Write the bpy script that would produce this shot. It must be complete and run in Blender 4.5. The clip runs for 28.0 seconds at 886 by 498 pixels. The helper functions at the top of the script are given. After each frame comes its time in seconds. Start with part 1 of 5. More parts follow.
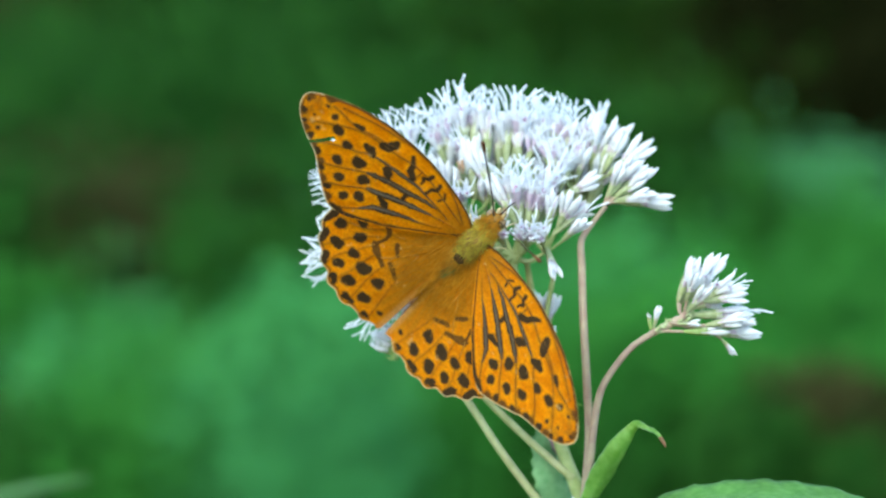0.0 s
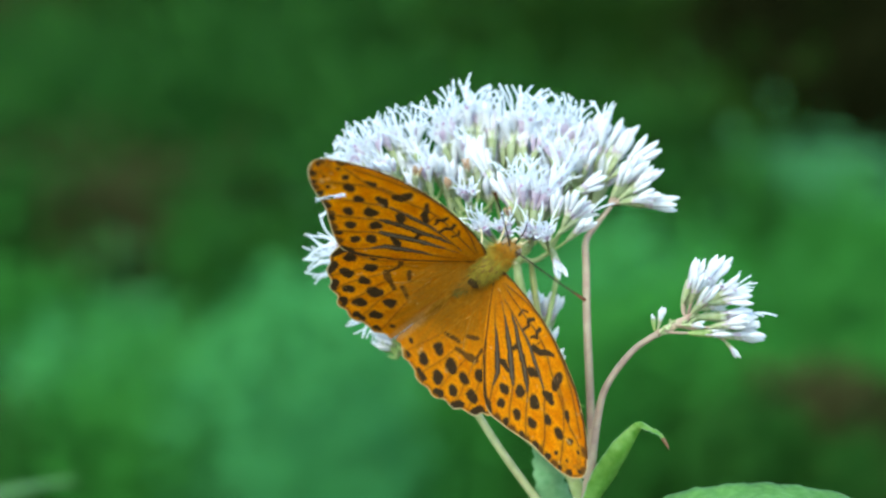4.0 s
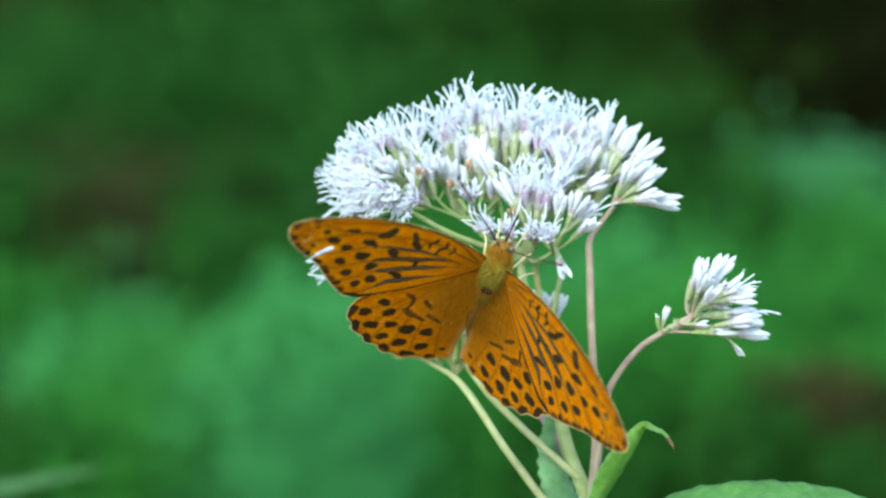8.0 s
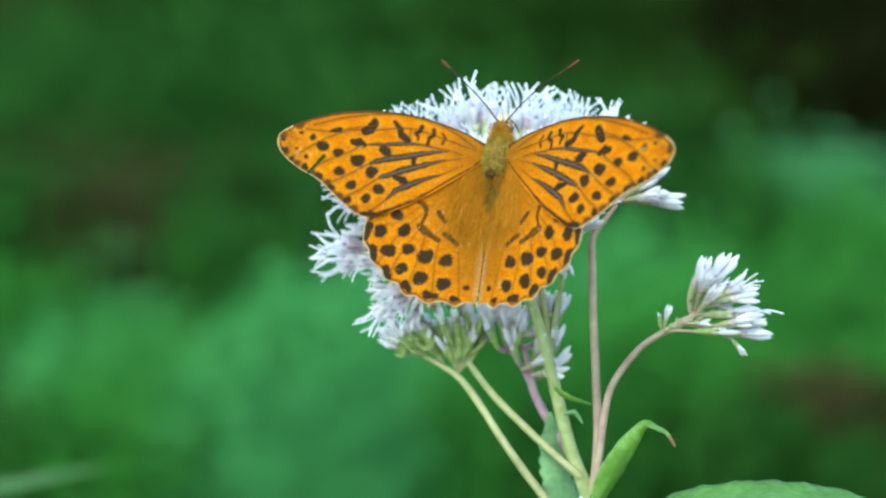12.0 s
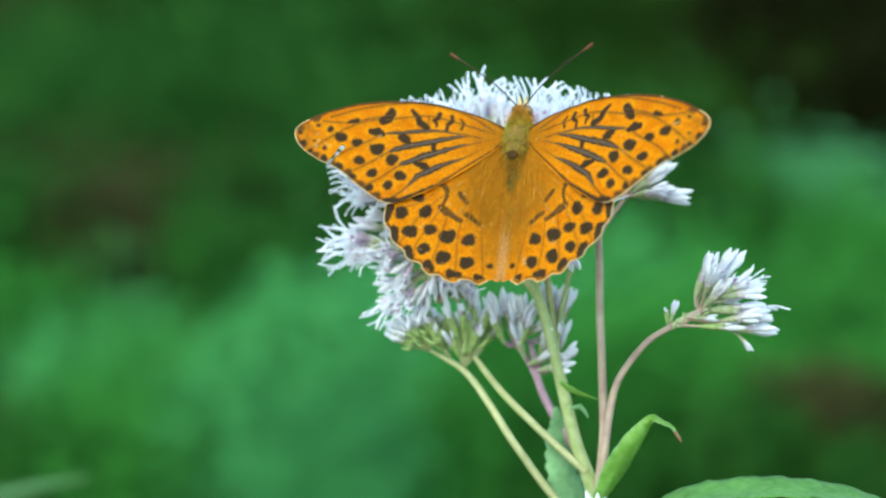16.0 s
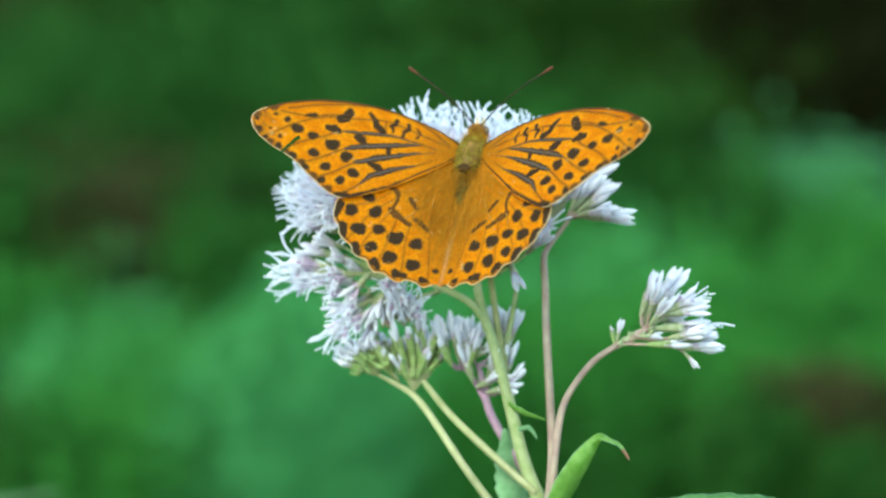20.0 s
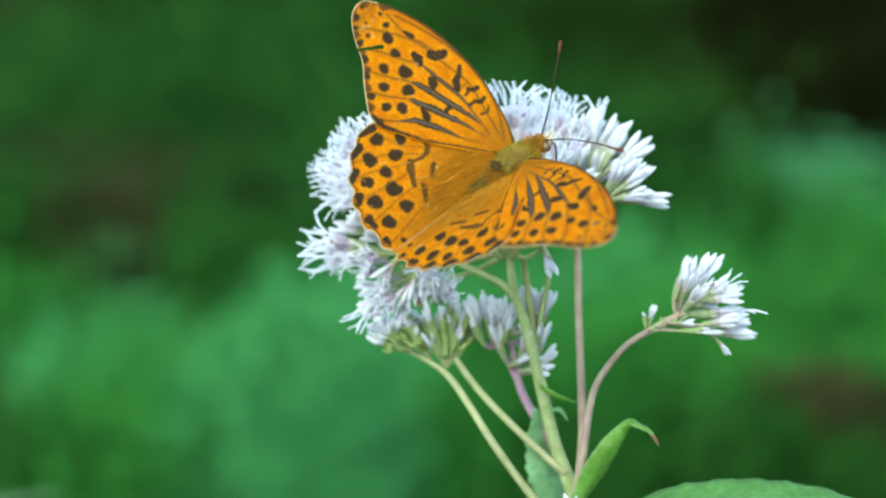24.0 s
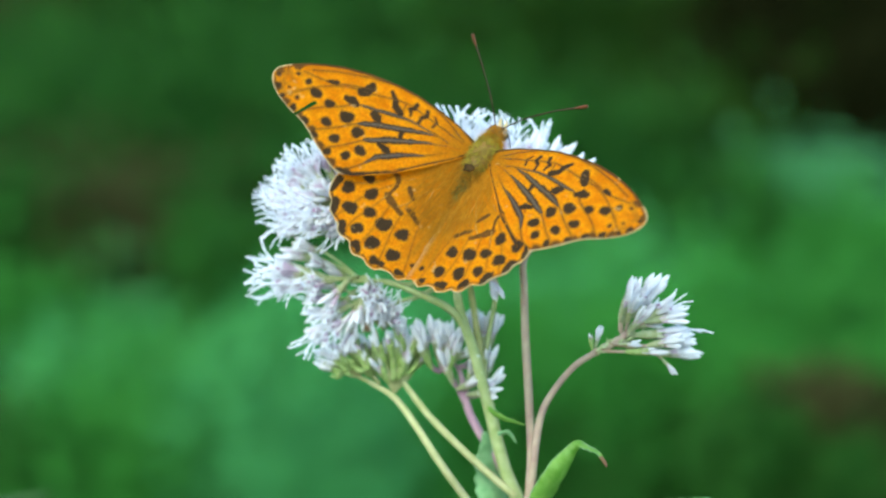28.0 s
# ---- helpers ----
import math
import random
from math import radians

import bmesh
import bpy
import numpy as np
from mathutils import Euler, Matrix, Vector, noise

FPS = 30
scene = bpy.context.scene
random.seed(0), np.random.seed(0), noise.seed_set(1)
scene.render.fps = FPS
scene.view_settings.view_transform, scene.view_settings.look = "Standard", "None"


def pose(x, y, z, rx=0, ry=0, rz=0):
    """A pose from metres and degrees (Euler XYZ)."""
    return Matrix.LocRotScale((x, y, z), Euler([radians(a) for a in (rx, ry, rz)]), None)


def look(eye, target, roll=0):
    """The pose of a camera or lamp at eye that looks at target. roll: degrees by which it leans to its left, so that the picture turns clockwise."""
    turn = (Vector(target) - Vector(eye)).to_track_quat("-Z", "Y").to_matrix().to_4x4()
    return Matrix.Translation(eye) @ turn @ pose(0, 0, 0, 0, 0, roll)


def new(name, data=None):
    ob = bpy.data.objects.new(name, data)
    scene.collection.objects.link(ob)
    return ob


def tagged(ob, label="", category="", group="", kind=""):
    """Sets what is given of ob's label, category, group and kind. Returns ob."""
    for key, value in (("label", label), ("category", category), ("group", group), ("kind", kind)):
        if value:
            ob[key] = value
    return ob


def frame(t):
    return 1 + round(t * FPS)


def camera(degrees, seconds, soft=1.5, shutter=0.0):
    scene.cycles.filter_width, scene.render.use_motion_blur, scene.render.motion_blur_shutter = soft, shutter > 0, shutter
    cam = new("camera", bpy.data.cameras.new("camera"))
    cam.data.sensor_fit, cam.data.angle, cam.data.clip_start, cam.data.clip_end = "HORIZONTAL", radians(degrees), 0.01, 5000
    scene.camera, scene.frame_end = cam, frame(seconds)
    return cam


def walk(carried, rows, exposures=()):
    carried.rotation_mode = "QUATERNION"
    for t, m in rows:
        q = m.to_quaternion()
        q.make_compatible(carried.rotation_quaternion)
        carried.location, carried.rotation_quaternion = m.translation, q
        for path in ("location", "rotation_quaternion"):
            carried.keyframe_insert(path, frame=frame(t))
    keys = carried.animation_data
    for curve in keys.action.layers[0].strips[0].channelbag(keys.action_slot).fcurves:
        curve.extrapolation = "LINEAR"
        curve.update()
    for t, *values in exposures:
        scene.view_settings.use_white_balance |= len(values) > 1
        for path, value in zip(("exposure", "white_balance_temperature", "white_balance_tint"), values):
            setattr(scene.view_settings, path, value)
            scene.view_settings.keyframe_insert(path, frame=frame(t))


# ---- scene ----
MM = 0.001
FIELD = 26.0
REACH = 78.4 * MM / math.tan(radians(FIELD / 2))      # camera to the flower, 0.34 m
VIEW = pose(0, 0, 0.75, -10, 0, 0)                    # frame of the flower: x right, y away, z up

cam = camera(FIELD, 28.0, soft=2.2, shutter=0.4)
STAND = VIEW @ pose(0, -REACH, 0, 90, 0, 0)
walk(cam, [(0, STAND), (28, STAND)], exposures=[(0, 0.80, 7250, -6), (28, 0.80, 7250, -6)])
cam.data.dof.use_dof = True
cam.data.dof.focus_distance = REACH - 13 * MM
cam.data.dof.aperture_fstop = 9.6

# ---- world, sun ----
world = bpy.data.worlds.new("sky")
scene.world = world
world.use_nodes = True
wn = world.node_tree.nodes
sky = wn.new("ShaderNodeTexSky")
sky.sky_type, sky.sun_disc = "NISHITA", False
SUN_FROM = Vector((-0.33, -0.60, 0.73)).normalized()
sky.sun_elevation = math.asin(SUN_FROM.z)
sky.sun_rotation = math.atan2(SUN_FROM.x, SUN_FROM.y)
wn["Background"].inputs["Strength"].default_value = 0.41
world.node_tree.links.new(sky.outputs[0], wn["Background"].inputs["Color"])
sun = new("sun", bpy.data.lights.new("sun", "SUN"))
sun.data.energy, sun.data.angle, sun.data.color = 1.22, radians(40), (1.0, 0.96, 0.90)
sun.matrix_world = look(SUN_FROM * 20, (0, 0, 0))


# ---- materials ----
def surface(name, dark, light, size=900.0, rough=0.6, bump=0.2, through_light=0.0, spec=0.3, second=0.35, vary=0.0):
    """A material with colour variation at two scales, fine relief and some light passing through."""
    m = bpy.data.materials.new(name)
    m.use_nodes = True
    nt, n = m.node_tree, m.node_tree.nodes
    b = n["Principled BSDF"]
    b.inputs["Roughness"].default_value = rough
    b.inputs["Specular IOR Level"].default_value = spec
    co = n.new("ShaderNodeTexCoord")
    fine, broad = n.new("ShaderNodeTexNoise"), n.new("ShaderNodeTexNoise")
    fine.inputs["Scale"].default_value, fine.inputs["Detail"].default_value = size, 5
    broad.inputs["Scale"].default_value, broad.inputs["Detail"].default_value = size * 0.13, 2
    mix, mul = n.new("ShaderNodeMix"), n.new("ShaderNodeMix")
    mix.data_type = mul.data_type = "RGBA"
    mul.blend_type = "MULTIPLY"
    mix.inputs[6].default_value, mix.inputs[7].default_value = (*dark, 1), (*light, 1)
    ramp = n.new("ShaderNodeMapRange")
    ramp.inputs["From Min"].default_value, ramp.inputs["From Max"].default_value = 0.3, 0.7
    shade = n.new("ShaderNodeMapRange")
    shade.inputs["From Min"].default_value, shade.inputs["From Max"].default_value = 0.3, 0.7
    shade.inputs["To Min"].default_value, shade.inputs["To Max"].default_value = 1 - second, 1.0
    ln = nt.links.new
    for t in (fine, broad):
        ln(co.outputs["Object"], t.inputs["Vector"])
    ln(fine.outputs["Fac"], ramp.inputs["Value"])
    ln(ramp.outputs["Result"], mix.inputs[0])
    ln(broad.outputs["Fac"], shade.inputs["Value"])
    mul.inputs[0].default_value = 1.0
    ln(mix.outputs[2], mul.inputs[6])
    ln(shade.outputs["Result"], mul.inputs[7])
    colour = mul.outputs[2]
    if vary:
        geo, hsv, rng = n.new("ShaderNodeNewGeometry"), n.new("ShaderNodeHueSaturation"), n.new("ShaderNodeMapRange")
        rng.inputs["To Min"].default_value, rng.inputs["To Max"].default_value = 1 - vary, 1 + vary
        ln(geo.outputs["Random Per Island"], rng.inputs["Value"])
        ln(rng.outputs["Result"], hsv.inputs["Value"])
        ln(colour, hsv.inputs["Color"])
        colour = hsv.outputs["Color"]
    ln(colour, b.inputs["Base Color"])
    if bump:
        bm_ = n.new("ShaderNodeBump")
        bm_.inputs["Strength"].default_value, bm_.inputs["Distance"].default_value = bump, 0.3 / size
        ln(fine.outputs["Fac"], bm_.inputs["Height"])
        ln(bm_.outputs["Normal"], b.inputs["Normal"])
    if through_light:
        tr, add = n.new("ShaderNodeBsdfTranslucent"), n.new("ShaderNodeMixShader")
        add.inputs[0].default_value = through_light
        ln(colour, tr.inputs["Color"])
        ln(b.outputs[0], add.inputs[1])
        ln(tr.outputs[0], add.inputs[2])
        ln(add.outputs[0], n["Material Output"].inputs["Surface"])
    return m


STEM = surface("stem_green", (0.24, 0.33, 0.11), (0.37, 0.44, 0.21), 500, 0.5, 0.25, 0.1)
STEM_YELLOW = surface("stem_yellow", (0.30, 0.34, 0.14), (0.43, 0.45, 0.24), 500, 0.5, 0.25, 0.1)
DRY = surface("dry_tip", (0.15, 0.075, 0.045), (0.25, 0.13, 0.08), 600, 0.8, 0.3)
STEM_OLIVE = surface("stem_olive", (0.20, 0.24, 0.07), (0.32, 0.34, 0.14), 500, 0.5, 0.25, 0.1)
STEM_PINK = surface("stem_pink", (0.31, 0.21, 0.18), (0.43, 0.36, 0.26), 400, 0.5, 0.25, 0.1)
STEM_PURPLE = surface("stem_purple", (0.30, 0.16, 0.24), (0.42, 0.28, 0.34), 500, 0.5, 0.25, 0.1)
LEAF = surface("leaf_green", (0.075, 0.23, 0.045), (0.135, 0.33, 0.080), 700, 0.6, 0.5, 0.3, 0.12)
LEAF_FRESH = surface("leaf_fresh", (0.12, 0.31, 0.04), (0.21, 0.42, 0.09), 700, 0.4, 0.4, 0.4)
LEAF_PALE = surface("leaf_pale", (0.17, 0.39, 0.17), (0.26, 0.49, 0.25), 700, 0.6, 0.5, 0.3, 0.12)
BRACT = surface("bract", (0.30, 0.38, 0.16), (0.50, 0.56, 0.37), 900, 0.55, 0.3, 0.2)
BRACT_YOUNG = surface("bract_young", (0.26, 0.42, 0.10), (0.46, 0.61, 0.27), 900, 0.55, 0.3, 0.2)
BRACT_PALE = surface("bract_pale", (0.56, 0.64, 0.42), (0.76, 0.78, 0.68), 900, 0.55, 0.3, 0.3)
PETAL = surface("corolla", (0.74, 0.77, 0.84), (0.86, 0.89, 0.93), 700, 0.5, 0.15, 0.45, second=0.12)
LILAC = surface("corolla_lilac", (0.54, 0.42, 0.60), (0.76, 0.69, 0.80), 900, 0.5, 0.15, 0.4, second=0.15)
STYLE = surface("style_white", (0.76, 0.82, 0.93), (0.87, 0.91, 0.97), 900, 0.5, 0.1, 0.45, second=0.08)
ANTHER = surface("anther", (0.34, 0.17, 0.36), (0.56, 0.36, 0.56), 900, 0.5, 0.1, 0.2)
SPENT = surface("spent_floret", (0.42, 0.25, 0.15), (0.66, 0.48, 0.34), 900, 0.6, 0.2, 0.1)
FUR = surface("fur", (0.27, 0.21, 0.024), (0.50, 0.41, 0.07), 700, 0.7, 0.0, 0.2, 0.1, vary=0.3)
FUR_ORANGE = surface("fur_orange", (0.36, 0.15, 0.010), (0.54, 0.25, 0.025), 700, 0.7, 0.0, 0.2, 0.1, vary=0.3)
FUR_OLIVE = surface("fur_olive", (0.085, 0.080, 0.016), (0.20, 0.18, 0.040), 700, 0.7, 0.0, 0.2, 0.1, vary=0.3)
FUR_TAN = surface("fur_tan", (0.25, 0.105, 0.008), (0.37, 0.165, 0.016), 700, 0.7, 0.0, 0.2, 0.1, vary=0.25)
HAIR = surface("wing_hair", (0.36, 0.155, 0.010), (0.54, 0.245, 0.020), 700, 0.7, 0.0, 0.3, 0.1, vary=0.2)
SKIN = surface("body_skin", (0.15, 0.08, 0.015), (0.26, 0.14, 0.03), 600, 0.6, 0.3)
EYE = surface("eye", (0.10, 0.06, 0.03), (0.22, 0.15, 0.07), 3000, 0.25, 0.3, spec=0.6)
ANTENNA = surface("antenna_brown", (0.018, 0.011, 0.007), (0.045, 0.026, 0.016), 900, 0.7, 0.2, spec=0.1)
CLUB = surface("antenna_tip", (0.055, 0.018, 0.008), (0.12, 0.038, 0.013), 900, 0.6, 0.2, spec=0.15)
TUFT = surface("tuft", (0.030, 0.018, 0.008), (0.075, 0.042, 0.014), 900, 0.9, 0.3, spec=0.05)
LEG = surface("leg_buff", (0.52, 0.42, 0.22), (0.66, 0.56, 0.34), 900, 0.5, 0.2)
UNDER = surface("wing_under", (0.66, 0.44, 0.14), (0.78, 0.58, 0.24), 220, 0.6, 0.2, 0.75)
VEIN_PALE = surface("vein_pale", (0.40, 0.19, 0.03), (0.54, 0.28, 0.05), 500, 0.5, 0.1)
VEIN = surface("vein", (0.10, 0.045, 0.010), (0.18, 0.080, 0.015), 500, 0.5, 0.1)


def wing_material():
    m = bpy.data.materials.new("wing_scales")
    m.use_nodes = True
    nt, n = m.node_tree, m.node_tree.nodes
    ln = nt.links.new
    b = n["Principled BSDF"]
    b.inputs["Roughness"].default_value = 0.7
    b.inputs["Specular IOR Level"].default_value = 0.08
    co, no, broad = n.new("ShaderNodeTexCoord"), n.new("ShaderNodeTexNoise"), n.new("ShaderNodeTexNoise")
    no.inputs["Scale"].default_value, no.inputs["Detail"].default_value = 2200, 4
    broad.inputs["Scale"].default_value, broad.inputs["Detail"].default_value = 95, 3
    ln(co.outputs["Object"], no.inputs["Vector"])
    ln(co.outputs["Object"], broad.inputs["Vector"])

    def mixed(a, c, fac):
        x = n.new("ShaderNodeMix")
        x.data_type = "RGBA"
        for k, v in ((6, a), (7, c)):
            if isinstance(v, tuple):
                x.inputs[k].default_value = (*v, 1)
            else:
                ln(v, x.inputs[k])
        ln(fac, x.inputs[0])
        return x.outputs[2]

    def layer(name):
        a = n.new("ShaderNodeAttribute")
        a.attribute_name = name
        return a.outputs["Fac"]

    orange = mixed((0.53, 0.130, 0.002), (0.69, 0.220, 0.004), broad.outputs["Fac"])
    orange = mixed(orange, (0.80, 0.315, 0.009), layer("halo"))
    c = mixed(orange, (0.44, 0.176, 0.010), layer("dusk"))
    c = mixed(c, (0.053, 0.033, 0.017), layer("mark"))
    c = mixed(c, (0.125, 0.100, 0.080), layer("brand"))
    c = mixed(c, (0.60, 0.48, 0.28), layer("fringe"))
    worn, wear = n.new("ShaderNodeTexNoise"), n.new("ShaderNodeMapRange")
    worn.inputs["Scale"].default_value, worn.inputs["Detail"].default_value = 520, 6
    ln(co.outputs["Object"], worn.inputs["Vector"])
    wear.inputs["From Min"].default_value, wear.inputs["From Max"].default_value, wear.inputs["To Max"].default_value = 0.66, 0.74, 0.55
    ln(worn.outputs["Fac"], wear.inputs["Value"])
    c = mixed(c, (0.66, 0.44, 0.20), wear.outputs["Result"])
    speck = n.new("ShaderNodeMapRange")
    speck.inputs["From Min"].default_value, speck.inputs["From Max"].default_value = 0.3, 0.7
    speck.inputs["To Min"].default_value, speck.inputs["To Max"].default_value = 0.80, 1.12
    ln(no.outputs["Fac"], speck.inputs["Value"])
    x = n.new("ShaderNodeMix")
    x.data_type, x.blend_type = "RGBA", "MULTIPLY"
    x.inputs[0].default_value = 1.0
    ln(c, x.inputs[6])
    ln(speck.outputs["Result"], x.inputs[7])
    ln(x.outputs[2], b.inputs["Base Color"])
    bump = n.new("ShaderNodeBump")
    bump.inputs["Strength"].default_value, bump.inputs["Distance"].default_value = 0.25, 0.0002
    ln(no.outputs["Fac"], bump.inputs["Height"])
    ln(bump.outputs["Normal"], b.inputs["Normal"])
    tr, mx = n.new("ShaderNodeBsdfTranslucent"), n.new("ShaderNodeMixShader")
    mx.inputs[0].default_value = 0.58
    ln(x.outputs[2], tr.inputs["Color"])
    ln(b.outputs[0], mx.inputs[1])
    ln(tr.outputs[0], mx.inputs[2])
    ln(mx.outputs[0], n["Material Output"].inputs["Surface"])
    return m


WING = wing_material()


# ---- building helpers ----
def mesh_of(name, bm, *materials):
    me = bpy.data.meshes.new(name)
    bm.to_mesh(me)
    bm.free()
    for m in materials:
        me.materials.append(m)
    for p in me.polygons:
        p.use_smooth = True
    return me


def part(name, me, parent, m=None, label=""):
    ob = new(name, me)
    ob.parent = parent
    if m is not None:
        ob.matrix_basis = m
    return tagged(ob, label) if label else ob


def curve_points(points, steps):
    """A smooth curve through points (Catmull-Rom)."""
    p = [Vector(q) for q in points]
    p = [p[0] * 2 - p[1], *p, p[-1] * 2 - p[-2]]
    out = []
    for i in range(1, len(p) - 2):
        for k in range(steps):
            t = k / steps
            out.append(0.5 * (2 * p[i] + (p[i + 1] - p[i - 1]) * t + (2 * p[i - 1] - 5 * p[i] + 4 * p[i + 1] - p[i + 2]) * t * t
                              + (3 * p[i] - p[i - 1] - 3 * p[i + 1] + p[i + 2]) * t ** 3))
    return out + [p[-2]]


def tube(bm, points, radii, sides=8, steps=5, slot=0):
    """A tapered round stalk along a smooth curve, in millimetres."""
    line = curve_points(points, steps)
    rs = np.interp(np.linspace(0, 1, len(line)), np.linspace(0, 1, len(radii)), radii)
    rings, side = [], None
    for i, q in enumerate(line):
        d = (line[min(i + 1, len(line) - 1)] - line[max(i - 1, 0)]).normalized()
        side = (side - d * side.dot(d)) if side else d.orthogonal()
        side.normalize()
        up = d.cross(side)
        rings.append([bm.verts.new((q + (side * math.cos(a) + up * math.sin(a)) * rs[i]) * MM) for a in np.arange(sides) * math.tau / sides])
    for a, b in zip(rings, rings[1:]):
        for k in range(sides):
            bm.faces.new((a[k], a[(k + 1) % sides], b[(k + 1) % sides], b[k])).material_index = slot
    for ring in (rings[0][::-1], rings[-1]):
        bm.faces.new(ring).material_index = slot


def ball(bm, centre, radii, rough=0.0, seg=16, slot=0):
    """A rounded lump with a slightly uneven skin, in millimetres."""
    made = bmesh.ops.create_uvsphere(bm, u_segments=seg, v_segments=seg // 2 + 2, radius=1.0)["verts"]
    for v in made:
        k = 1 + rough * noise.noise(v.co * 2.3 + Vector(centre))
        v.co = Vector(tuple((c + r * x * k) * MM for c, r, x in zip(centre, radii, v.co)))
    for f in {f for v in made for f in v.link_faces}:
        f.material_index = slot


def leaf_mesh(name, points, widths, tilt, material, wave=0.25, fold=0.3, thick=0.22, under=None, teeth=0.1):
    """A leaf along a curved midrib: two halves folded along it, a wavy toothed edge, a raised rib below. tilt: degrees about its midrib, one or one for each point; under: the lower face's material."""
    bm = bmesh.new()
    line = curve_points(points, 9)
    n = len(line)
    ws = np.interp(np.linspace(0, 1, n), np.linspace(0, 1, len(widths)), widths)
    turn = np.interp(np.linspace(0, 1, n), np.linspace(0, 1, len(tilt)), tilt) if isinstance(tilt, tuple) else [tilt] * n
    rows = []
    for i, q in enumerate(line):
        d = (line[min(i + 1, n - 1)] - line[max(i - 1, 0)]).normalized()
        flat = d.cross(Vector((0, 1, 0)))
        flat = flat.normalized() if flat.length > 1e-3 else Vector((1, 0, 0))
        across = Matrix.Rotation(radians(turn[i]), 3, d) @ flat
        up = across.cross(d)
        row = []
        for k in range(-4, 5):
            s = k / 4
            tooth = 1 + (teeth * ((i % 3) - 1) if abs(k) == 4 else 0)
            lift = fold * abs(s) ** 1.4 * ws[i] + wave * abs(s) * math.sin(i * 0.9 + (1.3 if k > 0 else 0))
            quilt = 0.06 * math.sin(i * 1.3 + abs(k) * 0.8)
            row.append(q + across * (s * ws[i] * tooth) + up * (lift + quilt))
        rows.append((row, up))
    top = [[bm.verts.new(p * MM) for p in row] for row, up in rows]
    low = [[bm.verts.new((p - up * thick) * MM) for p in row] for row, up in rows]
    for a, b in zip(top, top[1:]):
        for k in range(8):
            bm.faces.new((a[k], a[k + 1], b[k + 1], b[k]))
    for a, b in zip(low, low[1:]):
        for k in range(8):
            bm.faces.new((a[k], b[k], b[k + 1], a[k + 1])).material_index = 1 if under else 0
    for i in range(n - 1):
        for k in (0, 8):
            bm.faces.new((top[i][k], top[i + 1][k], low[i + 1][k], low[i][k]))
    bmesh.ops.recalc_face_normals(bm, faces=bm.faces)
    return mesh_of(name, bm, material, *([under] if under else []))


# ---- ground and undergrowth ----
SOIL = surface("forest_soil", (0.006, 0.005, 0.0022), (0.013, 0.011, 0.005), 22, 1.0, 0.6, spec=0.0, second=0.5)
bm = bmesh.new()
bmesh.ops.create_grid(bm, x_segments=80, y_segments=80, size=1)
for v in bm.verts:
    x, y = v.co.x, v.co.y
    v.co.x, v.co.y = 150 * x * abs(x) ** 1.5, 150 * y * abs(y) ** 1.5
    v.co.z = 0.06 * noise.noise(Vector((v.co.x * 0.6, v.co.y * 0.6, 0))) - 0.03
ground = new("ground", mesh_of("ground", bm, SOIL))
tagged(ground, "dark brown forest soil under low plants", "ground", kind="structure")

HERB_BRIGHT = surface("herb_bright", (0.064, 0.31, 0.088), (0.096, 0.385, 0.122), 30, 0.7, 0.1, 0.3, 0.05, 0.2, vary=0.1)
HERB_MID = surface("herb_mid", (0.032, 0.180, 0.026), (0.050, 0.228, 0.040), 30, 0.7, 0.1, 0.3, 0.05, 0.2, vary=0.1)
# the next two greens are darkened in colour to stand for forest shade
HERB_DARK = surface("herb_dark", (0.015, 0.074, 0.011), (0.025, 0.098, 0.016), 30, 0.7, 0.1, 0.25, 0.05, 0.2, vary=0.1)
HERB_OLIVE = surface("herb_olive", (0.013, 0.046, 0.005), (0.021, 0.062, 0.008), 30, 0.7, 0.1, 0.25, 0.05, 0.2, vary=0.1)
LITTER = surface("dry_leaves", (0.032, 0.038, 0.012), (0.052, 0.053, 0.019), 30, 0.8, 0.1, 0.2, 0.05, 0.2, vary=0.1)
HERB_SOFT = surface("herb_soft", (0.045, 0.225, 0.066), (0.065, 0.285, 0.090), 30, 0.7, 0.1, 0.3, 0.05, 0.2, vary=0.1)
HERB_GREY = surface("herb_grey", (0.054, 0.21, 0.080), (0.080, 0.27, 0.112), 30, 0.7, 0.1, 0.3, 0.05, 0.2, vary=0.1)
# near-black green: the deep shade of the wood is painted into the leaves
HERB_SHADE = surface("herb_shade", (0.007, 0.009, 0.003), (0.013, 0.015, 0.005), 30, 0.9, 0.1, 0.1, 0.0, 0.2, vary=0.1)


